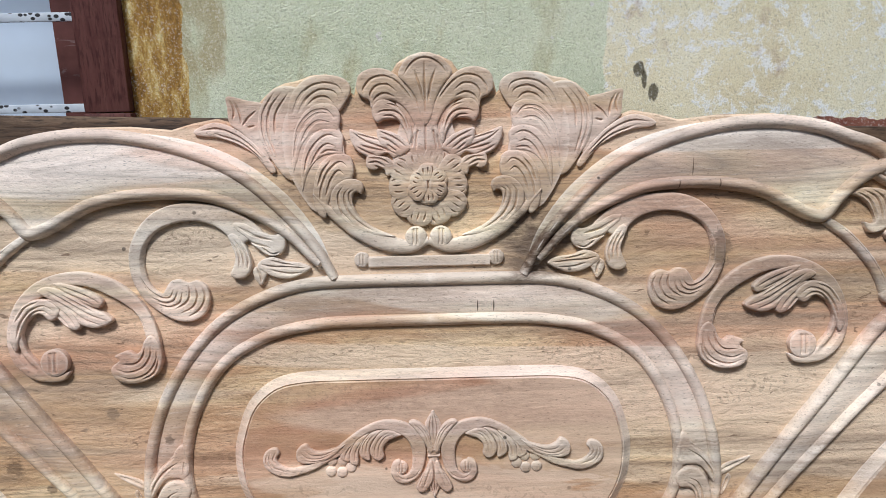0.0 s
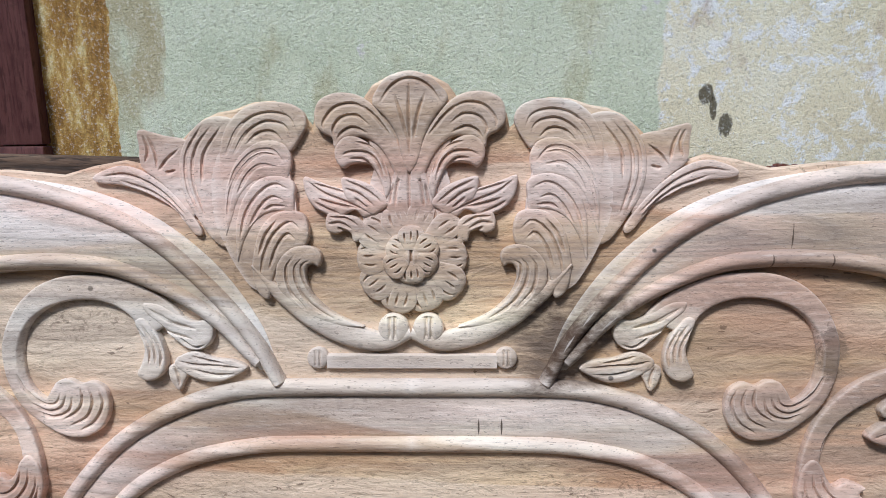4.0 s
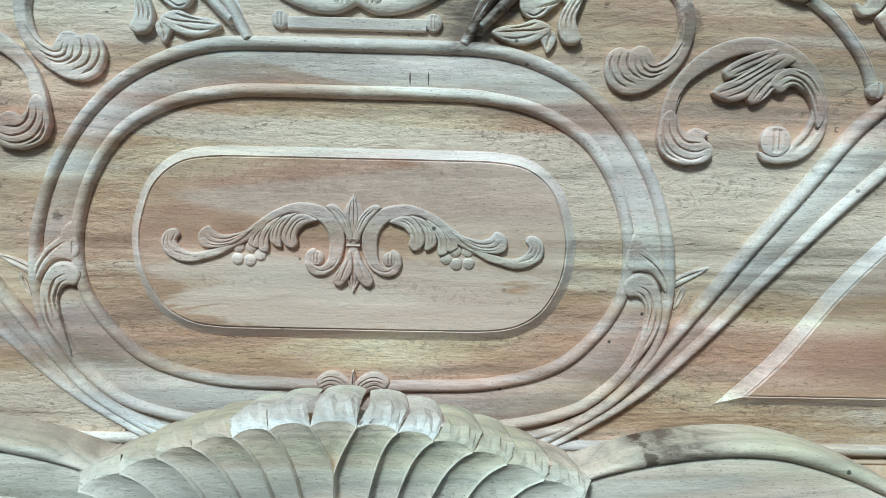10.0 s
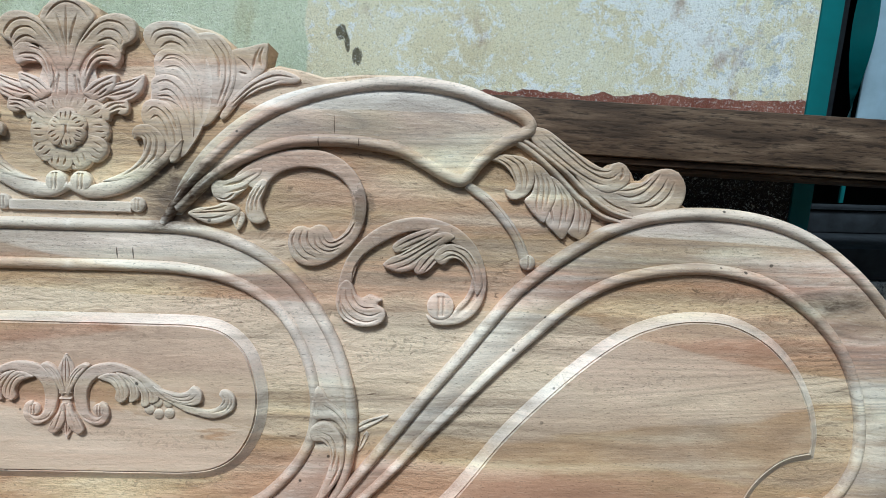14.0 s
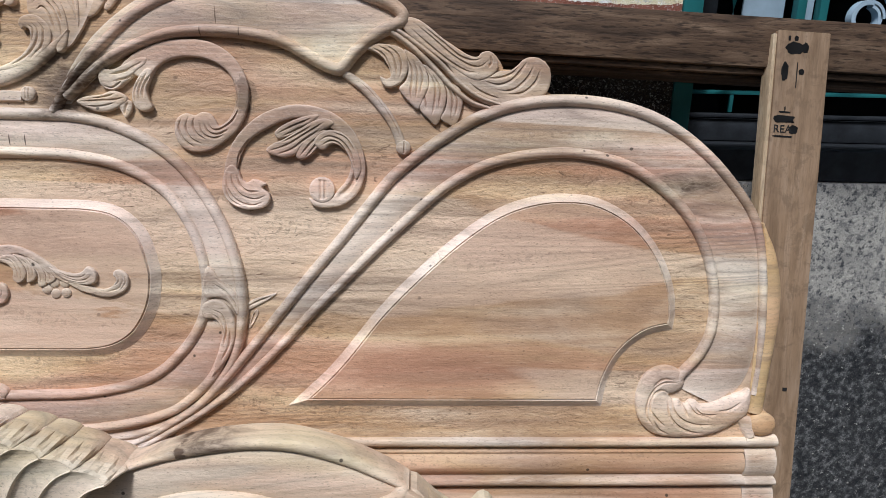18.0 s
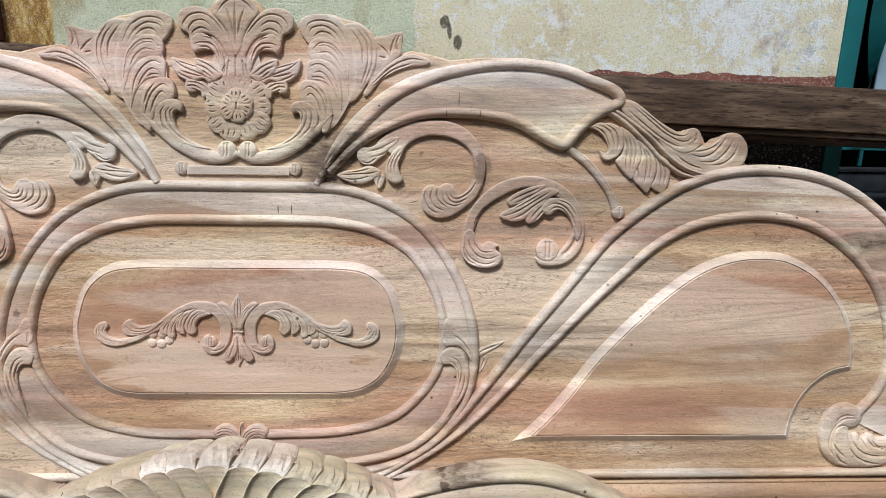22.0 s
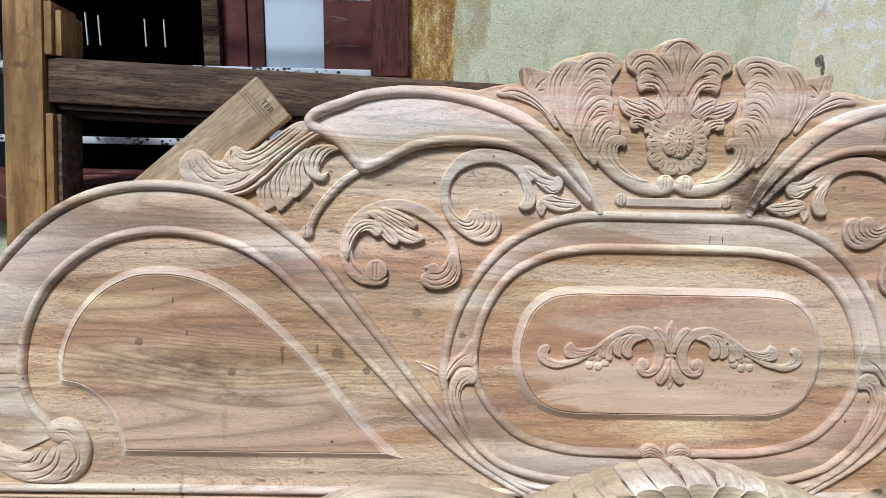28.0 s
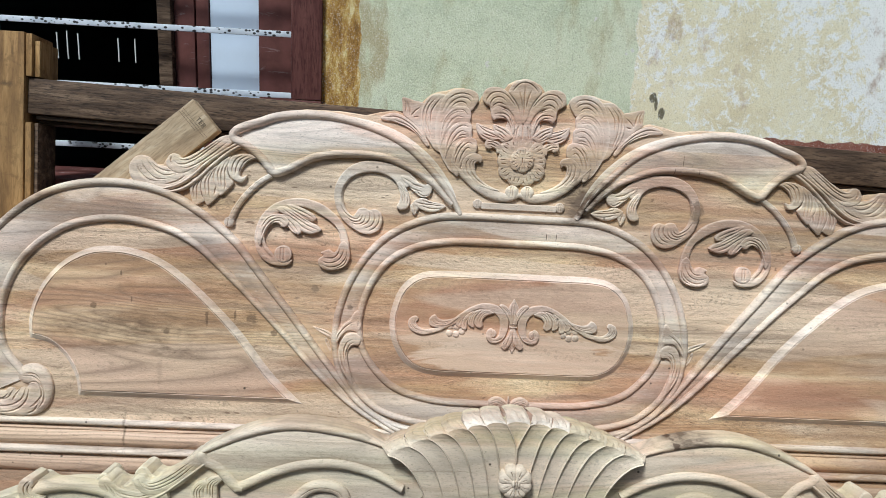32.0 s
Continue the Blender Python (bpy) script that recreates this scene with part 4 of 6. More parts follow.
SPRAY = (
    ("scroll", 6.0, "21.5,150.5 21.5,161.5 24.5,170.5 31,178 42.5,182.5 54.5,184.5 65.5,180.5 77.5,172.5 86,164.5 94.5,158 105,153 118,146 130.5,142 144.5,139 158,142.5 166.5,149 168.5,157 166.5,164 160.5,168.5 154.5,168.5 152,163.5 155,158.5 151.5,152 141.5,148 129.5,150 116,154.5 100.5,164 89,173 77,182 64.5,189 49,194 34,193 23,189 13.5,180.5 8,169 8,155 12,142 19.5,133.5 30,129.5 39.5,133.5 43,142 40.5,151 34.5,154 32.5,150.5 36.5,145.5 35,140 29,138 23.5,142.5",
     ("w 23.5,156.5 25.5,168.5 32.5,176 44.5,180.5", "12.5,146 19.5,137 30,134.5 37,139.5", "160.5,165.5 162.5,157.5 158,149 144.5,144.5", "163.5,163.5 165.5,155.5 160,147", "155,165.5 158.5,157 151.5,150")),
    ("scroll_tip", 7.6, "86,172 98.5,167 112.5,164.5 120.5,167 125.5,172 131.5,170 135.5,164 134.5,156 128,152.5 118,153 105.5,156 95.5,162",
     ("93,168 108.5,161.5 120,161.5 126.5,166.5", "97.5,164 112,158 124,158.5 130.5,164", "106.5,157 119,155 128,156.5")),
    ("leaf_lobe", 7.2, "31.5,179 41.5,184 51,183 58.5,175 63,165 61,157.5 54,153.5 48.5,158 49.5,166 44.5,173 37.5,176",
     ("37.5,180 47.5,177.5 53.5,168.5 55,157", "43.5,182.5 52.5,176.5 58,166.5 58,157")),
    ("leaf_lobe", 6.8, "49.5,184.5 61.5,181.5 70,172.5 73.5,162.5 70.5,156.5 63,154.5 63,166.5 57.5,176.5",
     ("56.5,181.5 65,172.5 67,159.5", "61.5,180.5 69,170.5 70.5,160.5")),
    ("leaf_lobe", 6.4, "63.5,181.5 75,175 81.5,165 83,152.5 76.5,149.5 74,153.5 74,163.5 69,172.5",
     ("70,175.5 77,163.5 78.5,152.5",)),
    ("leaf_lobe", 6.0, "75,176 88,167 92.5,158 87.5,153.5 82.5,154.5 82,164",
     ("80,171 86.5,162 87.5,156",)),
    ("sepal", 7.5, "0,163.5 2,172.5 5,181.5 11,189.5 19,193.5 24,191 20,186 14,178.5 8,168.5 4,160",
     ("4,168.5 10,181.5 19,190", "1.5,167 6,179.5 14,189.5")),
    ("sepal", 7.5, "1,150 4.5,152 8.5,143 15.5,132 18,124.5 12,120.5 4.5,126.5 0.5,135.5",
     ("3,147 7.5,135 11.5,124.5", "6.5,147 12.5,134 16,126.5")),
)
SIDE_LEAF = (
    ("leaf", 11.5, "248,172 244,159 243,145.5 247.5,137.5 256.5,139 267,137 275,128.5 281,119.5 283.5,130 279.5,141 271.5,151.5 261,159.5 254.5,169.5",
     ("254.5,155 268,146 278,133.5 282,121.5", "257,161 273,149 282,133.5", "248,156 249,143")),
    ("leaf_curl", 13, "243.5,119 242,127 247,134 257,137 268,132 275.5,120.5 278.5,107.5 277.5,91.5 271,74.5 261.5,60.5 251.5,51 256,68 261,85 263.5,99 261.5,109.5 255.5,115.5 248,115.5",
     ("254,126.5 264.5,120.5 269.5,105 265.5,85", "253,121.5 261,116 265.5,102 262,88", "273.5,105 271.5,86 263,69")),
    ("leaf_lobe", 2.4, "284.5,125 294.5,135 309.5,140 321.5,143 313.5,136.5 302,130 292,124.5",
     ("287.5,127 300.5,134 315.5,140",)),
    ("leaf_lobe", 1.9, "291,105.5 294.5,117 299,125 301.5,121 297.5,112.5 293,104.5",
     ("292.5,107 298,122",)),
)
OUTER_PLUMES = (
    ("plume", 8.0, "115,516 124,521 134.5,523.5 145,521.5 155,513.5 162.5,499 164,482.5 160,465.5 150.5,450.5 138.5,434.5 128,434 124,464 123,490 117.5,505.5",
     ("140.5,517 152.5,500.5 154.5,478.5 145.5,451.5", "147,518 158.5,498.5 159,476.5 150,453.5", "133.5,516.5 146.5,497 148,475")),
    ("plume", 6.0, "157,505 175,510.5 193.5,514.5 193.5,503.5 191.5,488.5 179.5,478.5 168,465 154.5,451.5 153,482.5",
     ("187.5,510.5 182.5,499 180.5,487.5", "164.5,501 173.5,494 179.5,485.5", "191,511 187.5,501 189,491.5", "166.5,486 174.5,484.5")),
    ("plume", 7.5, "148.5,443.5 161,461 175.5,475 191,485.5 206,489.5 221.5,485 227,480.5 221.5,477 206.5,475.5 187,469.5 169,458.5 153,440",
     ("158,452.5 179.5,473 202,483.5 221.5,481.5", "164,456 183,470.5 206.5,479", "160,450.5 175.5,466.5")),
)


def leafwork(add, pieces, side, parent, first="", label="", mount=0.0, scale=0.64, **kw):
    """Carves every piece of a motif; the first one becomes the parent of the rest when it has a label."""
    top = parent
    for k, (name, high, text, cuts) in enumerate(pieces):
        ob = add(first if k == 0 and first else name, carve(text, high * scale / 1000, cuts, side, lift=mount, **kw), top, label if k == 0 else "")
        if k == 0 and first:
            top = ob
    return top


def offset(poly, d):
    """The closed outline (anticlockwise) moved inwards by d, with mitred corners."""
    e = np.roll(poly, -1, 0) - poly
    e /= np.maximum(np.hypot(e[:, 0], e[:, 1])[:, None], 1e-9)
    n1 = np.c_[-e[:, 1], e[:, 0]]
    n0 = np.roll(n1, 1, 0)
    b = n0 + n1
    b /= np.maximum((b * n1).sum(1)[:, None], 0.22)
    return poly + d * b


def edge_shift(c, d):
    """An open curve moved to its left by d."""
    T = np.gradient(c, axis=0)
    T /= np.hypot(T[:, 0], T[:, 1])[:, None]
    return c + d * np.c_[-T[:, 1], T[:, 0]]


def meet(a, b):
    """Where two open curves first cross: the indices and the place."""
    for i in range(len(a) - 1, 0, -1):
        p, r = a[i - 1], a[i] - a[i - 1]
        q, s = b[:-1], np.diff(b, axis=0)
        det = r[0] * s[:, 1] - r[1] * s[:, 0]
        det = np.where(np.abs(det) < 1e-12, 1e-12, det)
        t = ((q[:, 0] - p[0]) * s[:, 1] - (q[:, 1] - p[1]) * s[:, 0]) / det
        w = ((q[:, 0] - p[0]) * r[1] - (q[:, 1] - p[1]) * r[0]) / det
        ok = np.where((t >= 0) & (t <= 1) & (w >= 0) & (w <= 1))[0]
        if len(ok):
            return i, ok[0], p + t[ok[0]] * r
    return len(a) - 1, 0, (a[-1] + b[0]) / 2


def raised_field(sides, rings, side=1):
    """A raised panel bounded by open curves in anticlockwise order: rings of (inset, height), closed on top."""
    V, F, n = [], [], sum(len(c) - 1 for c in sides)
    for d, h in rings:
        if len(sides) == 1:
            loop = offset(sides[0][:-1], d)
        else:
            moved = [edge_shift(c, d) for c in sides] if d else list(sides)
            if d:
                for k in range(len(moved)):
                    a, b = moved[k], moved[(k + 1) % len(moved)]
                    i, j, x = meet(a, b)
                    moved[k], moved[(k + 1) % len(moved)] = np.vstack([a[:i], x]), np.vstack([x, b[j + 1:]])
            loop = np.vstack([even(m, len(c))[:-1] for m, c in zip(moved, sides)])
        V += [(p[0] * side, -h, p[1]) for p in loop]
    for k in range(len(rings) - 1):
        for a in range(n):
            b = (a + 1) % n
            F.append((k * n + a, k * n + b, (k + 1) * n + b, (k + 1) * n + a))
    top = [tuple(range(n))]
    V = np.array(V)
    if side < 0:
        F, top = [f[::-1] for f in F], [top[0][::-1]]
    return (V, F), (V[-n:], top)


def slab(poly, front, back):
    """A board of that outline (anticlockwise), from w = front to w = back."""
    n = len(poly)
    V = [(p[0], -front, p[1]) for p in offset(poly, 0.002)] + [(p[0], -front + 0.002, p[1]) for p in poly] + [(p[0], -back, p[1]) for p in poly]
    F = [tuple(range(n)), tuple(range(3 * n - 1, 2 * n - 1, -1))]
    for k in (0, 1):
        for a in range(n):
            b = (a + 1) % n
            F.append(((k + 1) * n + a, (k + 1) * n + b, k * n + b, k * n + a))
    return V, F


LEAN_BACK = 10.0
RELIEF = 0.55
HEAD = pose(-0.006, 0.5648, 0.80, -LEAN_BACK)


# ---- the carved headboard ----
def build_headboard():
    hb = thing("headboard", HEAD, "large hand-carved unvarnished teak bed headboard leaning on timber", "headboard")

    chiselled = ("crest", "plume", "leaf", "petal", "rosette", "brow", "scroll", "panel", "volute", "sepal", "bud", "berry", "spray", "boss", "eye", "lobe_", "knot")

    def add(name, vf, parent=hb, label=""):
        fine_work = any(c in name for c in chiselled) and not name.startswith("lobe_")
        if parent.name.startswith(("lower_scroll", "wing_leaf", "crest", "rosette")):
            vf = (np.array(vf[0]) * (1, 0.86, 1), vf[1])
        vf = (np.array(vf[0]) * (1, RELIEF, 1), vf[1])
        return mesh_part(name, vf[0], vf[1], PALETEAK if name == "wing_band" else CARVED if fine_work else FIELD if name in ("rail_band", "rail_cove") else TEAK, parent, label)

    def fine(name, vf, parent=hb, label=""):
        return mesh_part(name, vf[0], vf[1], CARVED, parent, label)

    right = pts("898,-812 898,-40 890,-30 894,-20 895,-10 888,2 879,14 876,30 877,60 880,98 882,130 882,160 877,190 867,216 852,246 833,271 804,303 767,331 728,350 683,361 650,364 622,363 "
                "612,369 618,382 617,392 611,400 602,402 592,399 586,393 578,390 566,390 563,397 557,405 549,408 541,403 533,401 521,408 490,427 464,441 456,449 428,467 390,481 345,488 290,488 250,484")
    crown = pts("228,490 205,494 188,489 191,505 194,516 180,512 166,506 158,514 149,522 138,527 126,529 112,534 97,535 84,530 76,520 70,514 68,524 58,534 45,538 33,536 27,545 14,552")
    half = np.vstack([right, crown])
    outline = np.vstack([half, half[::-1] * (-1, 1)])
    V, F = slab(outline, 0.0, -0.045)
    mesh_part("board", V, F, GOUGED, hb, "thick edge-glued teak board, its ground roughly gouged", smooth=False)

    # the long oval frame
    ro = "0,331 70,331 120,329 162,318 205,295 240,259 266,214 279,170 280,130 273,96 264,68 248,43 226,24 200,8 159,-4 100,-11 0,-15"
    ri = "0,291 70,291 114,289 163,278 206,252 235,207 247,156 241,112 216,74 180,46 122,31 60,28 0,27"
    for side in (1, -1):
        A, B = curve(ro, 150), curve(ri, 150)
        add("oval_band", loft(B[::-1], A[::-1], 0.0115, shape_cushion, 17, side=side), label="broad rounded band of the oval frame")
        add("oval_inner_bead", strip(B, 0.0058, 0.0170, shape_ridge, 15, side=side))
        add("oval_outer_bead", strip(curve("0,331 70,331 120,329 162,318 205,295 240,259 266,214 280,170 284,141 284,112 273,66 243,24 209,-1 170,-16 120,-24", 130), [0.0062, 0.0062, 0.0062, 0.006, 0.0045, 0.004], 0.0175, shape_ridge, 15, side=side))
        leaf = leafwork(fine, SIDE_LEAF, side, hb, "side_leaf", "small carved leaf clasping the oval frame", depth=0.0024, scale=0.86)
        add("leaf_tail", strip(curve("267,84 252,50 227,24 202,8 159,-4 100,-11 0,-15", 90), [0.0068, 0.0055, 0.0055, 0.0055, 0.0055], 0.0165, side=side), leaf)
    ground = curve(ri, 90)
    ground = np.vstack([ground[:-1], ground[::-1] * (-1, 1)])[::-1]
    bed, bed_face = raised_field([ground], ((0, -0.003), (0.0004, 0.0055)))
    plate = add("oval_ground", bed, label="planed ground inside the oval frame")
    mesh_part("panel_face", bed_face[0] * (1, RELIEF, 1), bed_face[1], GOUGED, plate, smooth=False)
    # the raised oval panel in it
    fo = "0,243 70,243 128,242 160,234 184,212 196,180 199,155 194,125 178,96 155,79 125,72 70,71 0,71"
    c = curve(fo, 90)
    poly = np.vstack([c[:-1], (c[::-1] * (-1, 1))])[::-1]
    border, field = raised_field([poly], ((0, -0.003), (0.0005, 0.0064), (0.0014, 0.0072), (0.0092, 0.0198), (0.0097, 0.0190), (0.0103, 0.0172), (0.0115, 0.0214)))
    oval = add("oval_panel", border, label="smooth raised oval panel")
    mesh_part("panel_face", field[0] * (1, RELIEF, 1), field[1], FIELD, oval, "browner planed face", smooth=False)

    # spray carved on the oval panel
    z = 0.0210
    Z_FACE = z * RELIEF - 0.001
    spray = add("spray_knot", strip(curve("0,152 0,168", 10), [0.005, 0.0068, 0.005], 0.0085, shape_bead, 11, lift=z - 0.002, side=1), oval, "carved leaf spray with berries")
    for k in (-1, 1):
        add("knot_ring", strip(curve("-6,%d 6,%d" % (160 + 3 * k, 160 + 3 * k), 8), 0.0016, 0.0105, shape_bead, 7, lift=z - 0.002), oval)
    add("bud", strip(curve("0,166 0,202", 24), [0.002, 0.0085, 0.0080, 0.0005], 0.0085, leafy((-0.45, 0, 0.45), 0.6), 15, lift=z - 0.002, side=1), oval)
    add("bud", strip(curve("0,153 0,116", 24), [0.002, 0.0085, 0.0080, 0.0005], 0.0080, leafy((-0.45, 0, 0.45), 0.6), 15, lift=z - 0.002, side=1), oval)
    for side in (1, -1):
        leafwork(fine, SPRAY, side, oval, mount=Z_FACE, dome=0.0022, edge=0.66, depth=0.0011, width=0.0009, step=0.0005, scale=0.85)
        add("scroll_eye", disc(0.0325, 0.1455, 0.0066, 0.0110, side, z - 0.003, (-0.2, 0.25)), oval)
        for bx, by in ((90, 154), (101, 154), (82, 147), (91, 142), (102, 143)):
            add("berry", disc(bx / 1000, by / 1000, 0.0056, 0.0060, side, z - 0.001, (), 0.25, 8, 18), oval)
        # little leaf on the lower rim of the oval
        lf = add("rim_leaf", strip(curve("3,12 8,27 20,33 33,27", 26), [0.003, 0.0075, 0.0085, 0.006], 0.0165, leafy((-0.4, 0.1, 0.5)), 19, lift=0.004, r1=True, side=side), label="small leaf pair on the rim")
    add("rim_bud", strip(curve("0,8 0,42", 20), [0.002, 0.006, 0.0005], 0.0165, leafy((0,), 0.3), 13, lift=0.003))

    # the S-shaped side lobes and their raised fields
    lo = "130,-40 170,-24 209,-2 240,20 270,52 301,90 332,129 362,167 392,203 420,238 447,271 477,297 507,318 543,339 585,353 633,358 682,355 726,344 764,325 800,297 830,265 850,237 860,209"
    lo2 = lo + " 863,165 864,114 862,74 850,42 825,16"
    li = "130,-48 170,-32 209,-10 240,9 270,31 301,59 332,91 362,124 393,156 423,187 450,213 480,241 507,264 544,285 586,297 635,302 678,297 716,284 755,257 784,224 802,187 811,146 810,107 798,78 780,57 770,42"
    for side in (1, -1):
        A, B = curve(lo2, 190), curve(li, 190)
        add("lobe_band", loft(B, A, [0.003, 0.0075, 0.0115, 0.0125, 0.0125, 0.0125, 0.011], shape_cushion, 19, side=side), label="broad rounded band sweeping into the side lobe")
        add("lobe_outer_bead", strip(curve(lo + " 867,165 870,115 869,70 866,30", 190), [0.004, 0.0052, 0.006, 0.0065, 0.0065, 0.0062, 0.0050, 0.0035], [0.0195, 0.0195, 0.0195, 0.0195, 0.0195, 0.0175, 0.014, 0.010], shape_ridge, 15, side=side))
        add("lobe_inner_bead", strip(curve(li, 170), [0.004, 0.005, 0.0058, 0.006, 0.006], 0.0190, shape_ridge, 15, side=side))
        inner = curve("209,-14 240,5 270,28 301,56 332,89 362,122 393,154 423,185 450,211 480,239 507,262 544,283 586,295 635,300 678,295 716,282 755,255 784,222 802,185 811,146 811,107 815,70 840,30 866,0", 120)
        bed, bed_face = raised_field([inner[::-1], even(np.array([inner[0], [0.209, -0.023]]), 4), even(np.array([[0.209, -0.023], [0.866, -0.023]]), 40), even(np.array([[0.866, -0.023], inner[-1]]), 4)], ((0, -0.003), (0, 0.0055)), side)
        plate = add("lobe_ground", bed, label="planed ground of the side lobe")
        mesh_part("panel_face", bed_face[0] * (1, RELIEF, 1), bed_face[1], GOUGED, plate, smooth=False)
        f1, f2 = curve("333,16 384,66 434,129 484,180 527,217 564,241 601,254 638,258 676,253 715,232 744,200 762,163 768,131 766,106", 90), curve("766,106 735,98 709,76 694,47 688,16", 30)
        sides = [even(np.array([f1[0], f2[-1]]), 40), f2[::-1], f1[::-1]]
        border, field = raised_field(sides, ((0, -0.003), (0.0004, 0.0062), (0.0014, 0.0070), (0.0092, 0.0195), (0.0097, 0.0187), (0.0103, 0.0169), (0.0115, 0.0210)), side)
        panel = add("side_panel", border, label="smooth raised panel of the side lobe")
        mesh_part("panel_face", field[0] * (1, RELIEF, 1), field[1], FIELD, panel, "browner planed face", smooth=False)
        # volute at the lobe's lower end
        leafwork(fine, VOLUTE, side, hb, "volute", "leafy volute closing the side lobe", dome=0.012, edge=0.45, depth=0.0026, width=0.0017, scale=0.64)
        for name, vf, label in (("raw_edge", strip(curve("862,228 872,196 877,160 878,125 876,95 873,60 871,30 869,8", 60), [0.0015, 0.0080, 0.0120, 0.0120, 0.0110, 0.0095, 0.0090], 0.0060, shape_cushion, 11, side=side, sunk=-0.03), "unsanded orange-brown edge"), ("end_foot", disc(0.877, -0.005, 0.0165, 0.010, side, 0, (), 0.35, squash=0.85), "small rounded foot block")):
            mesh_part(name, vf[0], vf[1], RAW, hb, label)
        add("corner_block", strip(curve("846,4 858,-4 864,-20", 14), [0.003, 0.011, 0.006], 0.014, shape_bead, 9, side=side))

    # moulded base rail
    for name, v, h, hi in (("rail_bead", -26, 0.0055, 0.017), ("rail_cove", -38, 0.003, 0.008), ("rail_band", -52, 0.0125, 0.0155), ("rail_bead", -72.5, 0.0058, 0.0195), ("rail_band", -95, 0.014, 0.012)):
        for a, b in ((-858, 858),):
            add(name, strip(np.c_[np.linspace(a, b, 90) / 1000, np.full(90, v / 1000)], h, hi, shape_ridge if "bead" in name else shape_cushion, 15))
    for side in (1, -1):
        for v, h, hi in ((-26, 0.007, 0.0155), (-52, 0.0165, 0.0145), (-74, 0.0055, 0.0175), (-95, 0.014, 0.010)):
            add("rail_end_block", strip(np.c_[np.linspace(859, 896, 10) / 1000, np.full(10, v / 1000)], h, hi, shape_cushion, 11, side=side))

    # upper wings with their rims
    wo = "95,343 109,378 139,418 182,452 230,472 290,482 344,482 388,475 426,460 447,446 457,437"
    wb = "92,331 99,344 112,366 139,398 182,436 230,460 290,476 344,479 388,473 416,463 437,456 451,449 457,441 453,434 438,427 421,416 406,402 396,389 388,385 371,391 353,401 331,412 304,418 277,421 245,421 213,417 180,405 154,391 132,374 117,358 105,347"
    wi = "392,386 368,397 335,412 296,420 253,421 209,412 172,396 139,373 109,343"
    for side in (1, -1):
        A, B = curve(wo, 110), curve(wi, 110)[::-1]
        add("wing_band", loft(B, A, [0.002, 0.011, 0.0145, 0.0145, 0.013, 0.008], shape_cushion, 19, side=side), label="broad swelling band of the upper wing")
        add("wing_bead", strip(curve(wb, 230), [0.0045, 0.0058, 0.0064, 0.0068, 0.0070, 0.0070, 0.0066, 0.0062, 0.006, 0.0055, 0.0045], 0.0215, shape_ridge, 17, side=side, r0=True, r1=True))
        tail = add("tail_bead", strip(curve("396,381 418,365 438,343 450,324 457,306", 40), [0.0045, 0.0052, 0.0052, 0.005, 0.0055], 0.0115, leafy((0.3,), 0.3, 0.25), 13, side=side), label="thin hooked tail")
        add("tail_knob", disc(0.459, 0.304, 0.0080, 0.0145, side, 0, (0.1,)), tail)
        # leaf spray at the wing's end
        spray = leafwork(fine, WING_LEAF, side, hb, "wing_leaf", "pointed leaf spray curling outwards", depth=0.0022, width=0.0016)
        for c2, w2 in (("443,426 464,412 488,391 509,370 531,354 552,347", 0.0034), ("451,427 472,413 497,394 518,374 540,359 568,350", 0.0030)):
            add("leaf_vein", strip(curve(c2, 50), [w2, w2, w2, w2 * 0.7], 0.0185, side=side), spray)
        leafwork(fine, FAN_LEAF, side, hb, "fan_leaf", "drooping fan of gouged leaves")

        # upper C-scroll
        leafwork(fine, UPPER_SCROLL, side, hb, "upper_scroll", "carved C-scroll with leafy ends")

        # lower C-scroll
        s2 = leafwork(fine, LOWER_SCROLL, side, hb, "lower_scroll", "carved C-scroll with a rolled eye")
        add("scroll_eye", disc(0.3720, 0.2575, 0.0135, 0.0170, side, 0, (-0.1, 0.25), 0.8), s2)

    # bar under the crest
    bar = add("crest_bar", strip(np.c_[np.linspace(-60, 60, 30) / 1000, np.full(30, 0.3495)], 0.0055, 0.0075, shape_flat, 11), label="plain bar with round bosses below the crest")
    for side in (1, -1):
        add("boss", disc(0.0665, 0.352, 0.0078, 0.011, side, 0, (-0.2, 0.2)), bar)

    # the crest: plumes, mask of leaves and a rosette
    crest = add("crest", strip(curve("0,428 0,445 0,470 0,500 0,530", 60), [0.030, 0.034, 0.030, 0.024, 0.030, 0.022], 0.0085, leafy((), 0.85), 13, r1=True), label="carved shell-and-plume crest with a central flower")
    for side in (1, -1):
        add("crest_rim", strip(curve("112,418 104,409 90,396 53,373 22,364 0,370", 70), [0.001, 0.0050, 0.0085, 0.0085, 0.0072, 0.004], 0.0160, leafy((), 0.55), 13, side=side), crest)
        add("crest_eye", disc(0.0122, 0.3735, 0.0108, 0.0195, side, 0, (-0.12, 0.22), 0.62), crest)
        add("plume_back", strip(curve("98,398 104,430 112,470 112,512", 40), [0.012, 0.024, 0.030, 0.028, 0.018], 0.0105, leafy((), 0.9), 13, r0=True, r1=True, side=side), crest)
        leafwork(fine, OUTER_PLUMES, side, crest, scale=0.56)
        leafwork(fine, PLUMES, side, crest, scale=0.56)
        # central leaves
        leafwork(fine, CROWN, side, crest, scale=0.56)
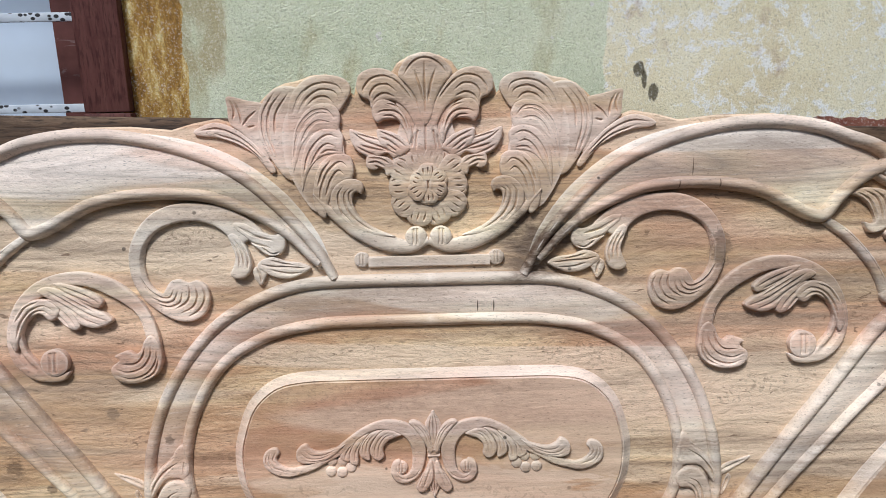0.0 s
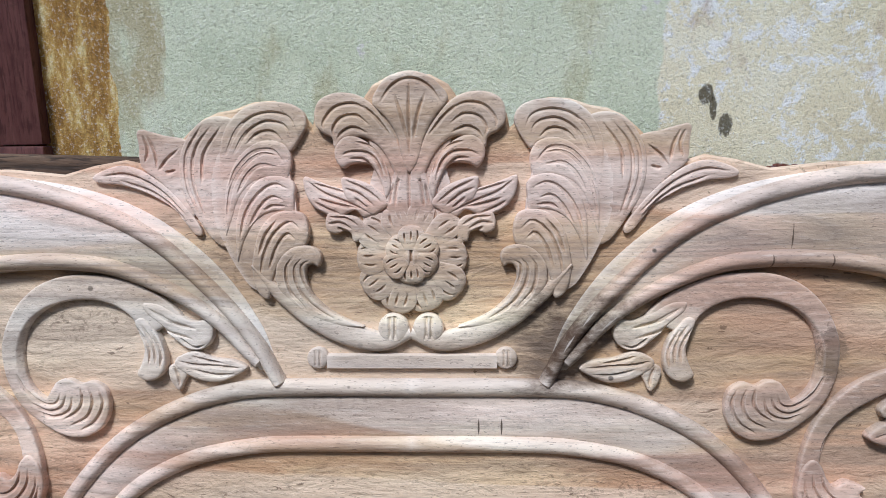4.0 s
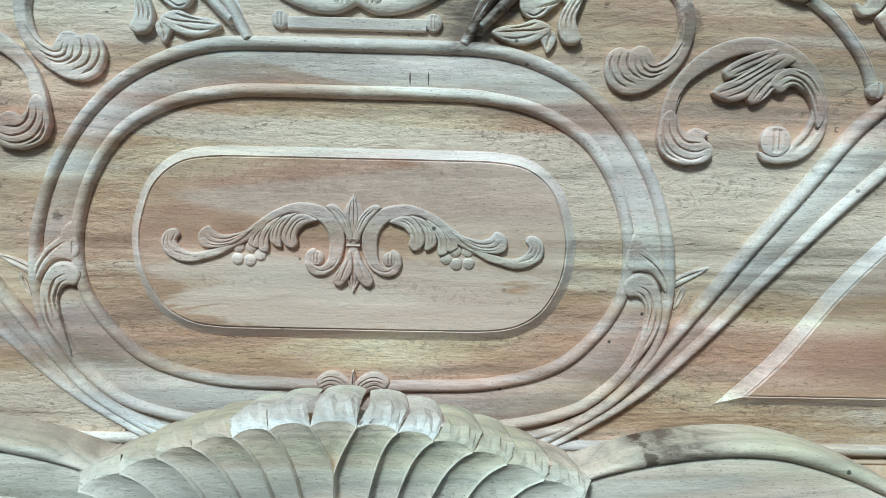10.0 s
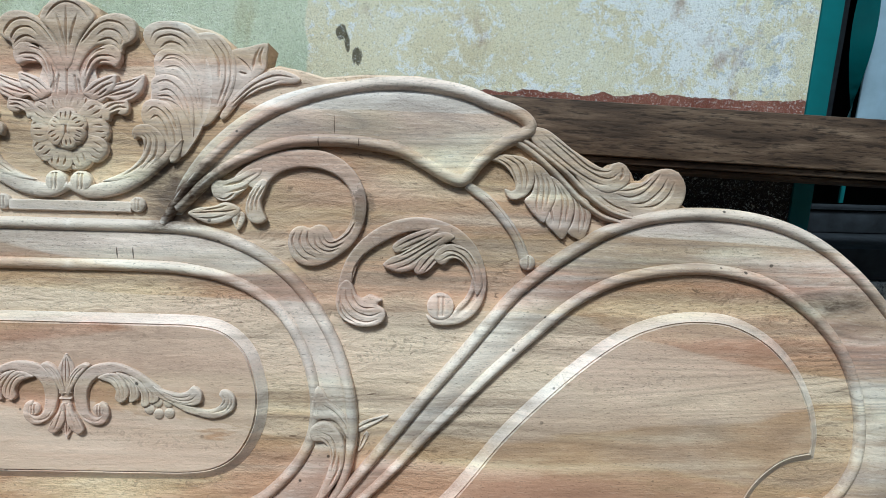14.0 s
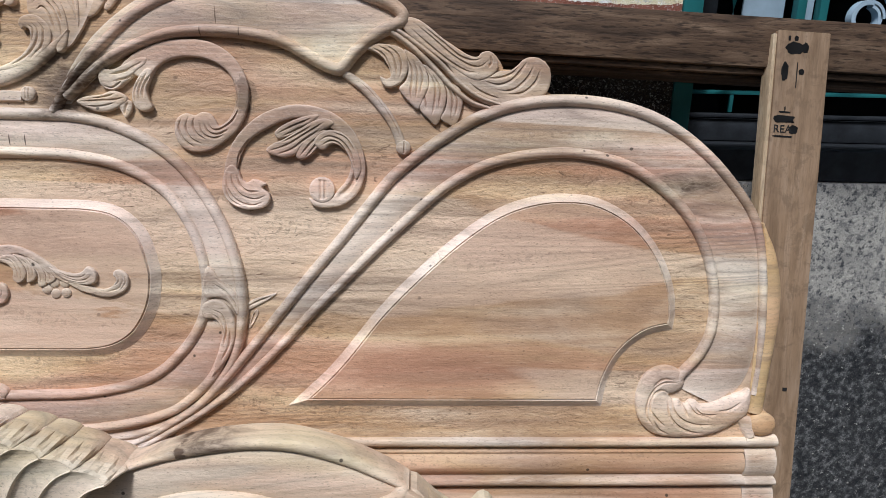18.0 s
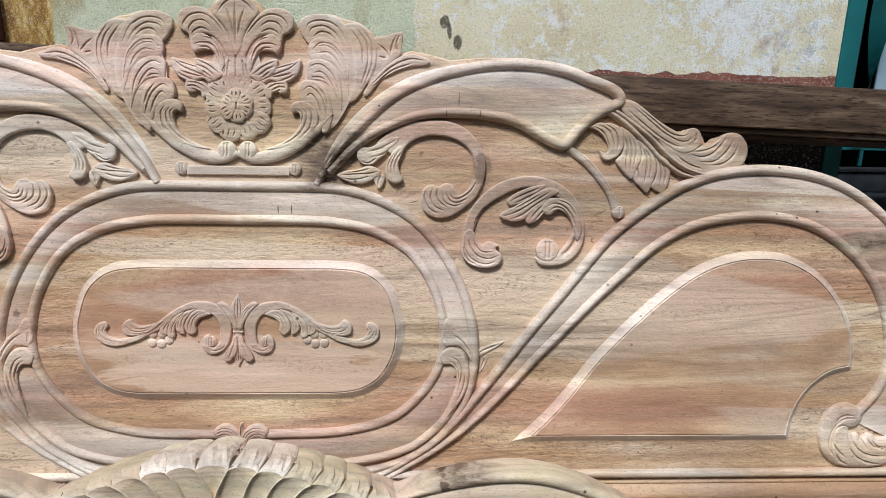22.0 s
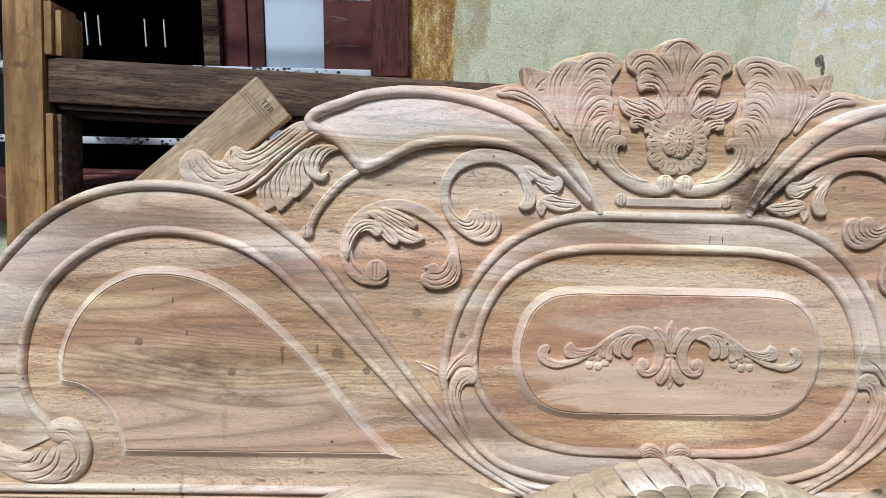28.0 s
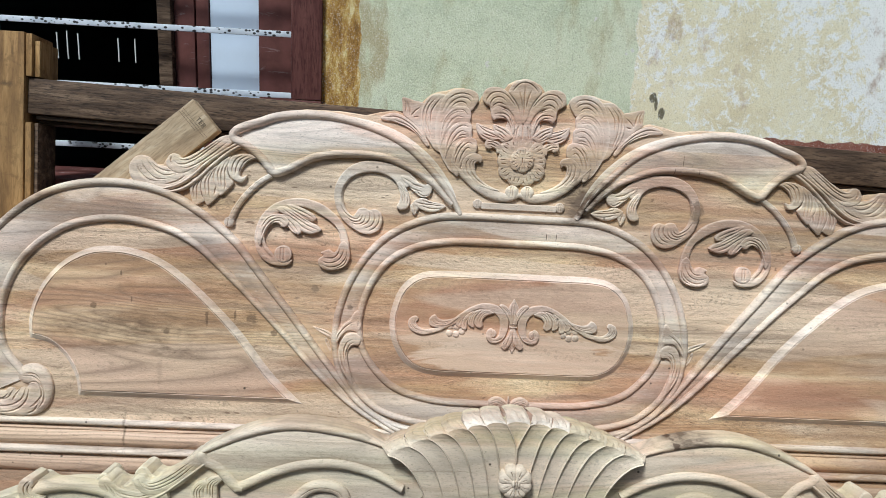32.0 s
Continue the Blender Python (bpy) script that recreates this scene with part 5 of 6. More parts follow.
    fine("dome_leaf", carve("-26,531 -21,543 -13,550 0,553 12,550 21,543 27,533 18,521 11,508 6,490 0,482 -5,490 -9,508 -17,521", 0.0075, ("-21,530 -15,540 -8,546 0,548 8,546 16,540 22,531", "0,545 0,524 0,494", "-10,537 -5,521 -1,505", "11,537 6,521 3,505")), crest, "domed top leaf")
    fine("mask_stem", carve("-6,498 6,498 12,479 17,460 12,449 0,447 -12,449 -17,460 -12,479", 0.0066, ("0,495 0,475 0,453", "-6,483 -9,470 -10,458", "6,483 9,470 10,458", "-11,475 -14,460", "11,475 14,460")), crest)
    rosette = add("rosette", disc(0.001, 0.4235, 0.0088, 0.0275, 1, 0, (0.0,), 0.70), crest, "open carved flower")

    def ring(count, r0, r1, width, high, lift, turn, grooves, squash=1.0, cy=0.4235, span=(0.1, 1.1)):
        for k in range(count):
            a = turn + 2 * math.pi * k / count
            j = 1 + 0.06 * math.sin(k * 2.4)
            p0, p1 = np.array([r0 * math.cos(a), r0 * squash * math.sin(a)]), np.array([r1 * j * math.cos(a), r1 * j * squash * math.sin(a)])
            c2 = even(np.array([p0, (p0 + p1) / 2, p1]) + (0.001, cy), 24)
            add("petal", strip(c2, [width * 0.4, width * 0.85, width], high * (1 + 0.05 * (k % 2)), leafy(grooves, 0.82, 0.36, lean=0.08, span=span, sharp=0.05), 23, lift=lift, r1=True), rosette)
    ring(10, 0.012, 0.0415, 0.0150, 0.0150, 0.000, -math.pi / 2 + math.pi / 10, (-0.55, -0.05, 0.45), 0.97, 0.4235, (0.45, 0.88))
    ring(6, 0.004, 0.0205, 0.0112, 0.0175, 0.0080, math.pi / 6, (-0.5, 0.0, 0.5), 1.0, 0.4245, (0.30, 0.80))
    return hb


build_headboard()


# ---- the paler carved footboard that leans on it ----
FOOT = HEAD @ Matrix.Translation((0, -0.088, 0))


def build_footboard():
    fb = thing("footboard", FOOT, "pale freshly carved wooden footboard with scallop shell, leaning on headboard", "footboard")

    def add(name, vf, parent=fb, label=""):
        V = np.array(vf[0])
        if name.startswith(("wing", "leaf", "lobe", "scroll", "end_leaf")):
            V[:, 1] = np.where(V[:, 1] < 0, V[:, 1] * 0.55, V[:, 1])
        return mesh_part(name, V, vf[1], PALE, parent, label)

    rim = curve("0,40 34,38 68,31 110,20 146,6 176,-8 190,-14", 60)
    top = np.vstack([curve("185,-14 196,-11 240,4 290,13 345,14 400,0 446,-21 470,-36", 60)[6:] - (0, 0.004), curve("478,-42 500,-62 522,-76 535,-74 543,-64 552,-62 560,-70 566,-86 578,-92 592,-88 600,-76 610,-74 618,-84 628,-92 660,-94 690,-96 704,-88 714,-90 730,-104 760,-116 800,-136 830,-170 848,-220 850,-300 850,-690", 150)])
    half = np.vstack([rim[:-1] - (0, 0.022), top])
    outline = np.vstack([half[::-1], (half * (-1, 1))[1:]])
    if np.sum(outline[:, 0] * np.roll(outline[:, 1], -1) - outline[:, 1] * np.roll(outline[:, 0], -1)) < 0:
        outline = outline[::-1]
    V, F = slab(outline, 0.0, -0.042)
    mesh_part("board", V, F, PALE, fb, "thick pale board", smooth=False)

    # scallop shell: hollow ribs fanning from the flower
    shell = add("shell", strip(curve("-40,-100 0,-96 40,-100", 12), 0.02, 0.012, shape_cushion, 9), label="scallop shell with hollow ribs")
    K = 6
    lower_by = 0.006
    cuts = [0.10, 0.24, 0.385, 0.53, 0.675, 0.825, 0.985]

    def edge(k, side):
        r = rim[min(len(rim) - 1, int(cuts[k] * (len(rim) - 1)))] - (0, lower_by)
        b = np.array([0.0004 + 0.0150 * k + 0.0009 * k * k, -0.092 - 0.004 * k])
        c = np.array([b[0] + 0.30 * (r[0] - b[0]), r[1] * 0.80 + b[1] * 0.20 + 0.010])
        t = np.linspace(0, 1, 26)[:, None]
        p = (1 - t) ** 2 * b + 2 * t * (1 - t) * c + t * t * r
        if k == 0:
            p[:, 0] = 0.0004 + (r[0] - 0.0004) * np.clip((p[:, 1] + 0.004) / (r[1] + 0.004), 0, 1) ** 1.25
        return p * (side, 1)

    q = np.array([-1, -0.98, -0.86, -0.6, -0.3, 0.0, 0.3, 0.6, 0.86, 0.98, 1.0])
    m, n = len(q), 26
    s = np.linspace(0, 1, n)

    def rib(A, B, side):
        X = A[:, None, :] * (1 - (q[None, :, None] + 1) / 2) + B[:, None, :] * (q[None, :, None] + 1) / 2
        out = X[-1, m // 2] - X[-4, m // 2]
        out = out / np.hypot(*out)
        bulge = (0.0036 * (1 - np.abs(q) ** 2.5))[None, :, None] * out[None, None, :]
        X = X + bulge * (s ** 6)[:, None, None]
        H = 0.010 + along([0.006, 0.013, 0.021, 0.025], s)[:, None] * (0.87 + 0.13 * np.abs(q) ** 2.0)[None, :]
        H = H + rough_cut(X[..., 0], X[..., 1], 0.00035)
        ob = add("rib", grid(X, H, side), shell)
        # the sawn end of the rib, sloping back in two facets with a chipped edge
        rough = 0.0012 * np.sin(q * 7 + A[-1, 0] * 900)[:, None]
        e = X[-1:]
        cap = np.concatenate([e, e + out * 0.0045 + rough * out, e + out * 0.0098 - rough * out * 1.5 - (0, 0), e + out * 0.0090, e + out * 0.005], 0)
        dip = 0.0042 * np.abs(q) ** 7
        hc = np.stack([H[-1] - 0.0004, H[-1] - 0.0028 - dip, H[-1] * 0.45 - dip, np.full(m, -0.006) - dip, np.full(m, -0.040)])
        mesh_part("rib_end", *grid(cap, hc, side), CHALKY if X[-1, m // 2, 0] < 0.075 else PALE, ob, "chipped sawn end", smooth=False)

    for side in (1, -1):
        for k in range(K):
            rib(edge(k + 1, 1), edge(k, 1), side)
        for k in range(K + 1):
            mesh_part("ridge", *strip(edge(k, 1), [0.0008, 0.0015, 0.0022, 0.0027], [0.0162, 0.0238, 0.0324, 0.0362], shape_bead, 9, side=side), PALE, shell)
    rib(edge(0, 1), edge(0, -1), 1)
    flower = add("flower", disc(0.0, -0.053, 0.0085, 0.044, 1, 0, (-0.15, 0.2), 0.6), shell, "small eight-petalled flower")
    for k in range(8):
        a = 2 * math.pi * k / 8 + 0.39
        c2 = even(np.array([[0.004 * math.cos(a), 0.004 * math.sin(a)], [0.026 * math.cos(a), 0.026 * math.sin(a)]]) + (0.0, -0.053), 18)
        add("petal", strip(c2, [0.003, 0.0085, 0.0118], 0.018, leafy((0.0,), 0.66, 0.22, lean=0.04, span=(0.25, 0.7)), 15, lift=0.020, r1=True), flower)

    # wings like those of the headboard
    for side in (1, -1):
        wo, wi = "120,-74 145,-46 190,-22 240,-8 300,1 350,0 400,-13 445,-32 468,-42", "165,-80 207,-58 257,-46 310,-48 357,-62 402,-84"
        A = curve(wo, 90)
        add("wing_band", loft(curve("150,-110 165,-80 207,-58 257,-46 310,-48 357,-62 402,-84 440,-60 466,-40", 90), A, [0.004, 0.010, 0.012, 0.012, 0.008], shape_cushion, 17, side=side), label="broad swelling band of the wing")
        add("wing_edge", loft(A, curve("150,-50 185,-14 196,-11 240,4 290,13 345,14 400,0 446,-21 470,-36", 90), [0.011, 0.0135, 0.0135, 0.0135, 0.011], shape_cushion, 13, side=side, sunk=-0.036), label="thick rough-sawn top rim")
        add("wing_inner_bead", strip(curve(wi + " 412,-87", 70), [0.006, 0.0075, 0.0075, 0.0075], 0.020, side=side))
        add("wing_return_bead", strip(curve("468,-36 456,-48 436,-58 414,-82 400,-86", 40), [0.0085, 0.008, 0.008], 0.021, side=side, r0=True))
        for c2 in ("330,-110 305,-86 280,-80 255,-88 245,-110", ):
            add("scroll", strip(curve(c2, 40), [0.008, 0.009, 0.008], 0.015, leafy((0.2,), 0.4, 0.2), 15, side=side))
        leaf = add("wing_leaf", strip(curve("462,-44 500,-76 530,-90 546,-84 552,-71", 46), [0.008, 0.012, 0.013, 0.012, 0.009], 0.020, leafy((-0.1, 0.25, 0.6)), 21, r1=True, side=side, sunk=-0.03), label="outward-curling leaf spray")
        add("leaf_lobe", strip(curve("510,-96 550,-112 582,-106 598,-88 599,-76", 46), [0.009, 0.014, 0.017, 0.014, 0.009], 0.018, leafy((-0.1, 0.25, 0.55)), 21, r1=True, side=side, sunk=-0.03), leaf)
        add("leaf_vein", strip(curve("455,-50 490,-78 520,-100 560,-118", 40), 0.0035, 0.021, side=side), leaf)
        for c2 in ("430,-70 446,-82 446,-106", "452,-78 466,-92 462,-116"):
            add("leaf_lobe", strip(curve(c2, 24), [0.004, 0.010, 0.010], 0.016, leafy((-0.4, 0.0, 0.4)), 17, side=side), leaf)
        add("lobe_edge", strip(curve("560,-128 590,-104 625,-94 660,-92 692,-98 716,-112 740,-140", 50), 0.010, 0.019, shape_cushion, 13, side=side), label="rounded rim of the side lobe")
        add("end_leaf", strip(curve("690,-116 710,-106 714,-94 705,-83", 26), [0.006, 0.011, 0.011, 0.008], 0.021, leafy((-0.1, 0.4)), 17, r1=True, side=side, sunk=-0.03), label="rough curled leaf tip")
    return fb


build_footboard()


# ---- ground and house wall ----
bm = bmesh.new()
bmesh.ops.create_grid(bm, x_segments=8, y_segments=8, size=60)
tagged(part("ground", bm, GROUND, smooth=False), "swept grey concrete yard", "ground", kind="structure")

WY = 0.78


def build_wall():
    bm = bmesh.new()
    for x0, x1, z0, z1 in ((-6.0, -1.45, 0.0, 3.2), (-1.45, -0.392, 0.0, 1.073), (-1.45, -0.392, 2.3, 3.2), (-0.392, 0.805, 0.0, 3.2), (0.805, 1.75, 2.3, 3.2), (1.75, 6.0, 0.0, 3.2)):
        box(x0, x1, WY, WY + 0.16, z0, z1, bm=bm)
    bmesh.ops.remove_doubles(bm, verts=bm.verts, dist=1e-5)
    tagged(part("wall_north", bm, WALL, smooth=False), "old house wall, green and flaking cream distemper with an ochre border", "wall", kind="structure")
    bm = bmesh.new()
    box(0.805, 1.75, WY - 0.004, WY + 0.16, 0.0, 1.041, 0.004, bm)
    tagged(part("wall_concrete_panel", bm, CONCRETE, smooth=False), "rough weathered concrete wall, black with damp below", "wall", kind="structure")
    bm = bmesh.new()
    box(-1.6, -0.955, WY - 0.055, WY - 0.001, 0.0, 0.765, 0.006, bm)
    tagged(part("plinth", bm, PLINTH, smooth=False), "blue-grey speckled cement plinth at the wall's foot", "plinth", kind="structure")
    # boxes behind the two windows; the rooms' darkness is put into their colour
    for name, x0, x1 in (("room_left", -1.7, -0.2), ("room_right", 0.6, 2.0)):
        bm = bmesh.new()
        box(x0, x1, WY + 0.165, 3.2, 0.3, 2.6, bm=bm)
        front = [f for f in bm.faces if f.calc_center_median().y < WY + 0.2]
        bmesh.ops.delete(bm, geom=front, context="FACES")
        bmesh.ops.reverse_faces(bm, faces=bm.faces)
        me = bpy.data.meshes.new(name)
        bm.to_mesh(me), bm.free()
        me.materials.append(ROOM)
        tagged(new(name, me), "room behind the window, painted near-black for its lack of light", "room", kind="structure")


build_wall()
# added walls, never in view, that keep low skylight off the boards
for nm, b in (("sky_blocker_south", (-6.0, 6.0, -3.0, -2.8, 0.0, 3.4)), ("sky_blocker_east", (1.85, 2.05, -2.8, WY, 0.0, 3.6)), ("sky_blocker_west", (-4.6, -4.4, -2.8, WY, 0.0, 2.4))):
    tagged(part(nm, box(*b), SKYBLOCKER, smooth=False), "plain grey unseen wall added to hold back low skylight", "wall", kind="structure")


def build_left_window():
    w = thing("window_1", pose(-0.92, WY + 0.06, 1.1), "maroon-painted wooden window with chipped white iron bars and an open shutter", "window", "structure")
    inv = Matrix.Translation((0.92, -WY - 0.06, -1.1))

    def put(name, bm, mat, label="", parent=w):
        bmesh.ops.transform(bm, matrix=inv, verts=bm.verts)
        return part(name, bm, mat, parent, label)
    put("jamb", box(-0.4, -0.347, WY - 0.012, WY + 0.10, 1.2935, 2.3, 0.003), MAROONWOOD, "worn maroon jamb")
    put("jamb_foot", box(-0.401, -0.346, WY - 0.014, WY + 0.10, 1.0, 1.2925, 0.003), MAROONWOOD)
    put("jamb", box(-1.45, -1.39, WY - 0.012, WY + 0.10, 1.135, 2.3, 0.003), MAROON)
    put("sill", box(-1.48, -0.402, WY - 0.020, WY + 0.16, 1.0735, 1.134, 0.004), MAROON, "scuffed maroon sill board")
    for z in (1.19, 1.299, 1.407, 1.515, 1.62, 1.73):
        put("bar", box(-1.40, -0.399, WY + 0.052, WY + 0.058, z - 0.0052, z + 0.0052, 0.0015), BARS, "flat iron bar in chipped white paint")
    # open shutter behind the bars
    for x0, x1, mat, y in ((-0.665, -0.640, DARKWOOD, 0.085), (-0.639, -0.602, SHUTTER, 0.10), (-0.601, -0.577, SHUTTER, 0.105), (-0.576, -0.484, WHITEBLUE, 0.11), (-0.483, -0.403, SHUTTER, 0.10)):
        put("shutter_board" if mat is not WHITEBLUE else "shutter_panel", box(x0, x1, WY + y, WY + y + 0.022, 1.136, 2.3, 0.002), mat, "pale blue painted panel" if mat is WHITEBLUE else "")
    return w


build_left_window()

# in the dark room: pale strips modelled for streaks of light, and a post
st = thing("light_streaks", pose(-1.06, 1.25, 1.215), "thin pale strips standing for streaks of light in the dark room", "sticks")
for k, (x, z, h) in enumerate(((0.0, 0.14, 0.06), (0.024, 0.14, 0.065), (0.05, 0.14, 0.06), (0.145, 0.14, 0.055), (0.185, 0.14, 0.055), (-0.16, 0.08, 0.08), (-0.13, 0.08, 0.07))):
    part("light_strip", box(x, x + 0.0025, 0, 0.003, z, z + h), GLINT, st)
ps = thing("inner_post", pose(-1.30, 1.3, 0.3), "dusky blue-grey wooden post standing inside the room", "post")
part("post", box(0, 0.05, 0, 0.05, 0, 1.9, 0.003), plain("blue_grey_wood", (0.12, 0.14, 0.17), 0.7), ps)


def build_right_window():
    w = thing("window_2", pose(1.27, WY + 0.06, 1.05), "teal window with dark grimy shutters and curled pale-blue ironwork", "window", "structure")
    inv = Matrix.Translation((-1.27, -WY - 0.06, -1.05))

    def put(name, bm, mat, label="", parent=w):
        bmesh.ops.transform(bm, matrix=inv, verts=bm.verts)
        return part(name, bm, mat, parent, label)
    put("frame", box(0.806, 0.832, WY - 0.002, WY + 0.11, 1.042, 2.3, 0.002), TEAL, "teal frame upright")
    put("frame", box(1.72, 1.749, WY - 0.002, WY + 0.11, 1.042, 2.3, 0.002), TEAL)
    put("sill", box(0.833, 1.719, WY + 0.005, WY + 0.12, 1.042, 1.085, 0.004), BLACKISH, "dark grimy sill")
    put("shutter_board", box(0.833, 1.719, WY + 0.10, WY + 0.12, 1.086, 1.118, 0.003), BLACKISH)
    put("rail", box(0.833, 1.719, WY + 0.095, WY + 0.105, 1.121, 1.127, 0.002), BLACKISH)
    put("rail", box(0.833, 1.719, WY + 0.105, WY + 0.112, 1.154, 1.160, 0.0015), TEAL)
    for x in (0.935, 1.06, 1.19, 1.32):
        put("rod", box(x, x + 0.006, WY + 0.106, WY + 0.111, 1.128, 1.154, 0.001), TEAL)
    put("shutter_stile", box(0.845, 0.885, WY + 0.075, WY + 0.095, 1.19, 2.3, 0.003), BLACKISH, "dark stile with a screw")
    put("screw", disc_bm(0.865, WY + 0.0745, 1.300, 0.006), PALEBLUE)
    # twisted teal flat bars and pale blue curled ironwork
    for x in (0.905,):
        bm = bmesh.new()
        rows = []
        for k in range(70):
            a = k / 69 * math.pi * 5
            c, s = math.cos(a) * 0.014, math.sin(a) * 0.014
            zz = 1.19 + k / 69 * 1.08
            rows.append([bm.verts.new((x + c, WY + 0.07 + s, zz)), bm.verts.new((x - c, WY + 0.07 - s, zz))])
        for r0, r1 in zip(rows, rows[1:]):
            bm.faces.new((r0[0], r0[1], r1[1], r1[0]))
        bmesh.ops.solidify(bm, geom=bm.faces[:], thickness=0.003)
        put("twisted_bar", bm, TEAL, "twisted teal iron bar")
    put("curtain_panel", box(0.925, 0.985, WY + 0.085, WY + 0.089, 1.19, 2.3, 0.001), PALEBLUE, "pale blue painted sheet")
    put("upright", box(0.990, 1.003, WY + 0.06, WY + 0.075, 1.19, 2.3, 0.002), TEAL)
    put("upright", box(1.022, 1.034, WY + 0.06, WY + 0.075, 1.19, 2.3, 0.002), TEAL)
    put("curtain_panel", box(1.004, 1.021, WY + 0.075, WY + 0.080, 1.19, 2.3, 0.001), PALEBLUE)
    for cx, cz, r in ((1.085, 1.262, 0.022), (1.14, 1.30, 0.03), (1.085, 1.345, 0.028), (1.15, 1.39, 0.03)):
        bm = bmesh.new()
        n = 40
        rows = []
        for k in range(n):
            a = k / (n - 1) * math.pi * 2.4
            rr = r * (1 - 0.22 * k / (n - 1))
            rows.append([bm.verts.new((cx + (rr + d) * math.cos(a), WY + 0.05 + e, cz + (rr + d) * math.sin(a))) for d, e in ((-0.003, 0), (0.003, 0), (0.003, 0.014), (-0.003, 0.014))])
        for r0, r1 in zip(rows, rows[1:]):
            for j in range(4):
                bm.faces.new((r0[j], r0[(j + 1) % 4], r1[(j + 1) % 4], r1[j]))
        bm.faces.new(rows[0]), bm.faces.new(rows[-1][::-1])
        put("curl", bm, PALEBLUE, "pale blue curled iron strap")
    return w


def disc_bm(x, y, z, r):
    bm = bmesh.new()
    g = bmesh.ops.create_cone(bm, cap_ends=True, segments=16, radius1=r, radius2=r * 0.7, depth=0.003)["verts"]
    bmesh.ops.rotate(bm, verts=g, cent=(0, 0, 0), matrix=Matrix.Rotation(radians(90), 3, "X"))
    bmesh.ops.translate(bm, verts=g, vec=(x, y, z))
    return bm


build_right_window()


# ---- timber frame behind the headboard ----
def build_frame():
    slope = math.degrees(math.atan(0.0335))
    f = thing("timber_frame", pose(-0.80, 0.735, 1.265, -9.5), "dark brown moulded rail jointed to a yellow sawn post", "door frame")
    inv = Matrix.Translation((-0.80, 0.735, 1.265)).inverted()
    rail = part("rail", box(-0.011, 1.98, -0.042, 0.02, -0.024, 0.034, 0.004), DARKWOOD, f, "dark weathered rail with a moulded lower edge")
    rail.matrix_local = pose(0, 0, 0, 0, slope, 0)
    part("rail_moulding", box(0.0, 1.98, -0.035, 0.02, -0.0315, -0.0245, 0.003), DARKWOOD, rail)
    part("rail_moulding", box(0.0, 1.98, -0.026, 0.02, -0.037, -0.0320, 0.002), DARKWOOD, rail)
    pst = part("post", box(-0.062, -0.0115, -0.050, 0.012, -1.262, 0.106, 0.003), YELLOWWOOD, f, "yellow rough sawn post with black saw stains")
    part("post_rebate", box(-0.0110, -0.001, -0.047, 0.012, -1.262, -0.038, 0.002), YELLOWWOOD, pst)
    part("post_rebate", box(-0.0110, -0.001, -0.047, 0.012, 0.036, 0.104, 0.002), YELLOWWOOD, pst)
    part("post_inner", box(-0.0005, 0.006, -0.040, 0.012, -1.262, -0.038, 0.002), DARKWOOD, pst)
    part("post_inner", box(-0.0005, 0.008, -0.041, 0.012, 0.036, 0.094, 0.002), YELLOWWOOD, pst)
    return f


build_frame()


def ink(x0, x1, z0, z1, e):
    """A rounded, slightly ragged patch of ink lying on a board."""
    bm = bmesh.new()
    vs = []
    for k in range(28):
        a = 2 * math.pi * k / 28
        c, q = math.cos(a), math.sin(a)
        w = 1 + 0.07 * math.sin(5 * a + 40 * x0) + 0.05 * math.sin(9 * a + 70 * z0)
        vs.append(bm.verts.new(((x0 + x1) / 2 + w * (x1 - x0) / 2 * math.copysign(abs(c) ** (2 / e), c), -0.0104, (z0 + z1) / 2 + w * (z1 - z0) / 2 * math.copysign(abs(q) ** (2 / e), q))))
    f = bm.faces.new(vs)
    bmesh.ops.solidify(bm, geom=[f], thickness=0.0003)
    return bm


def lettering(words, parent, size, m, label, mat=INK):
    fc = bpy.data.curves.new("lettering", "FONT")
    fc.body, fc.size, fc.extrude = words, size, 0.0002
    t = new("lettering_source", fc)
    me = bpy.data.meshes.new_from_object(t.evaluated_get(bpy.context.evaluated_depsgraph_get()))
    bpy.data.objects.remove(t)
    me.materials.append(mat)
    ob = new("lettering", me)
    ob.parent = parent
    ob.matrix_local = m
    return tagged(ob, label)


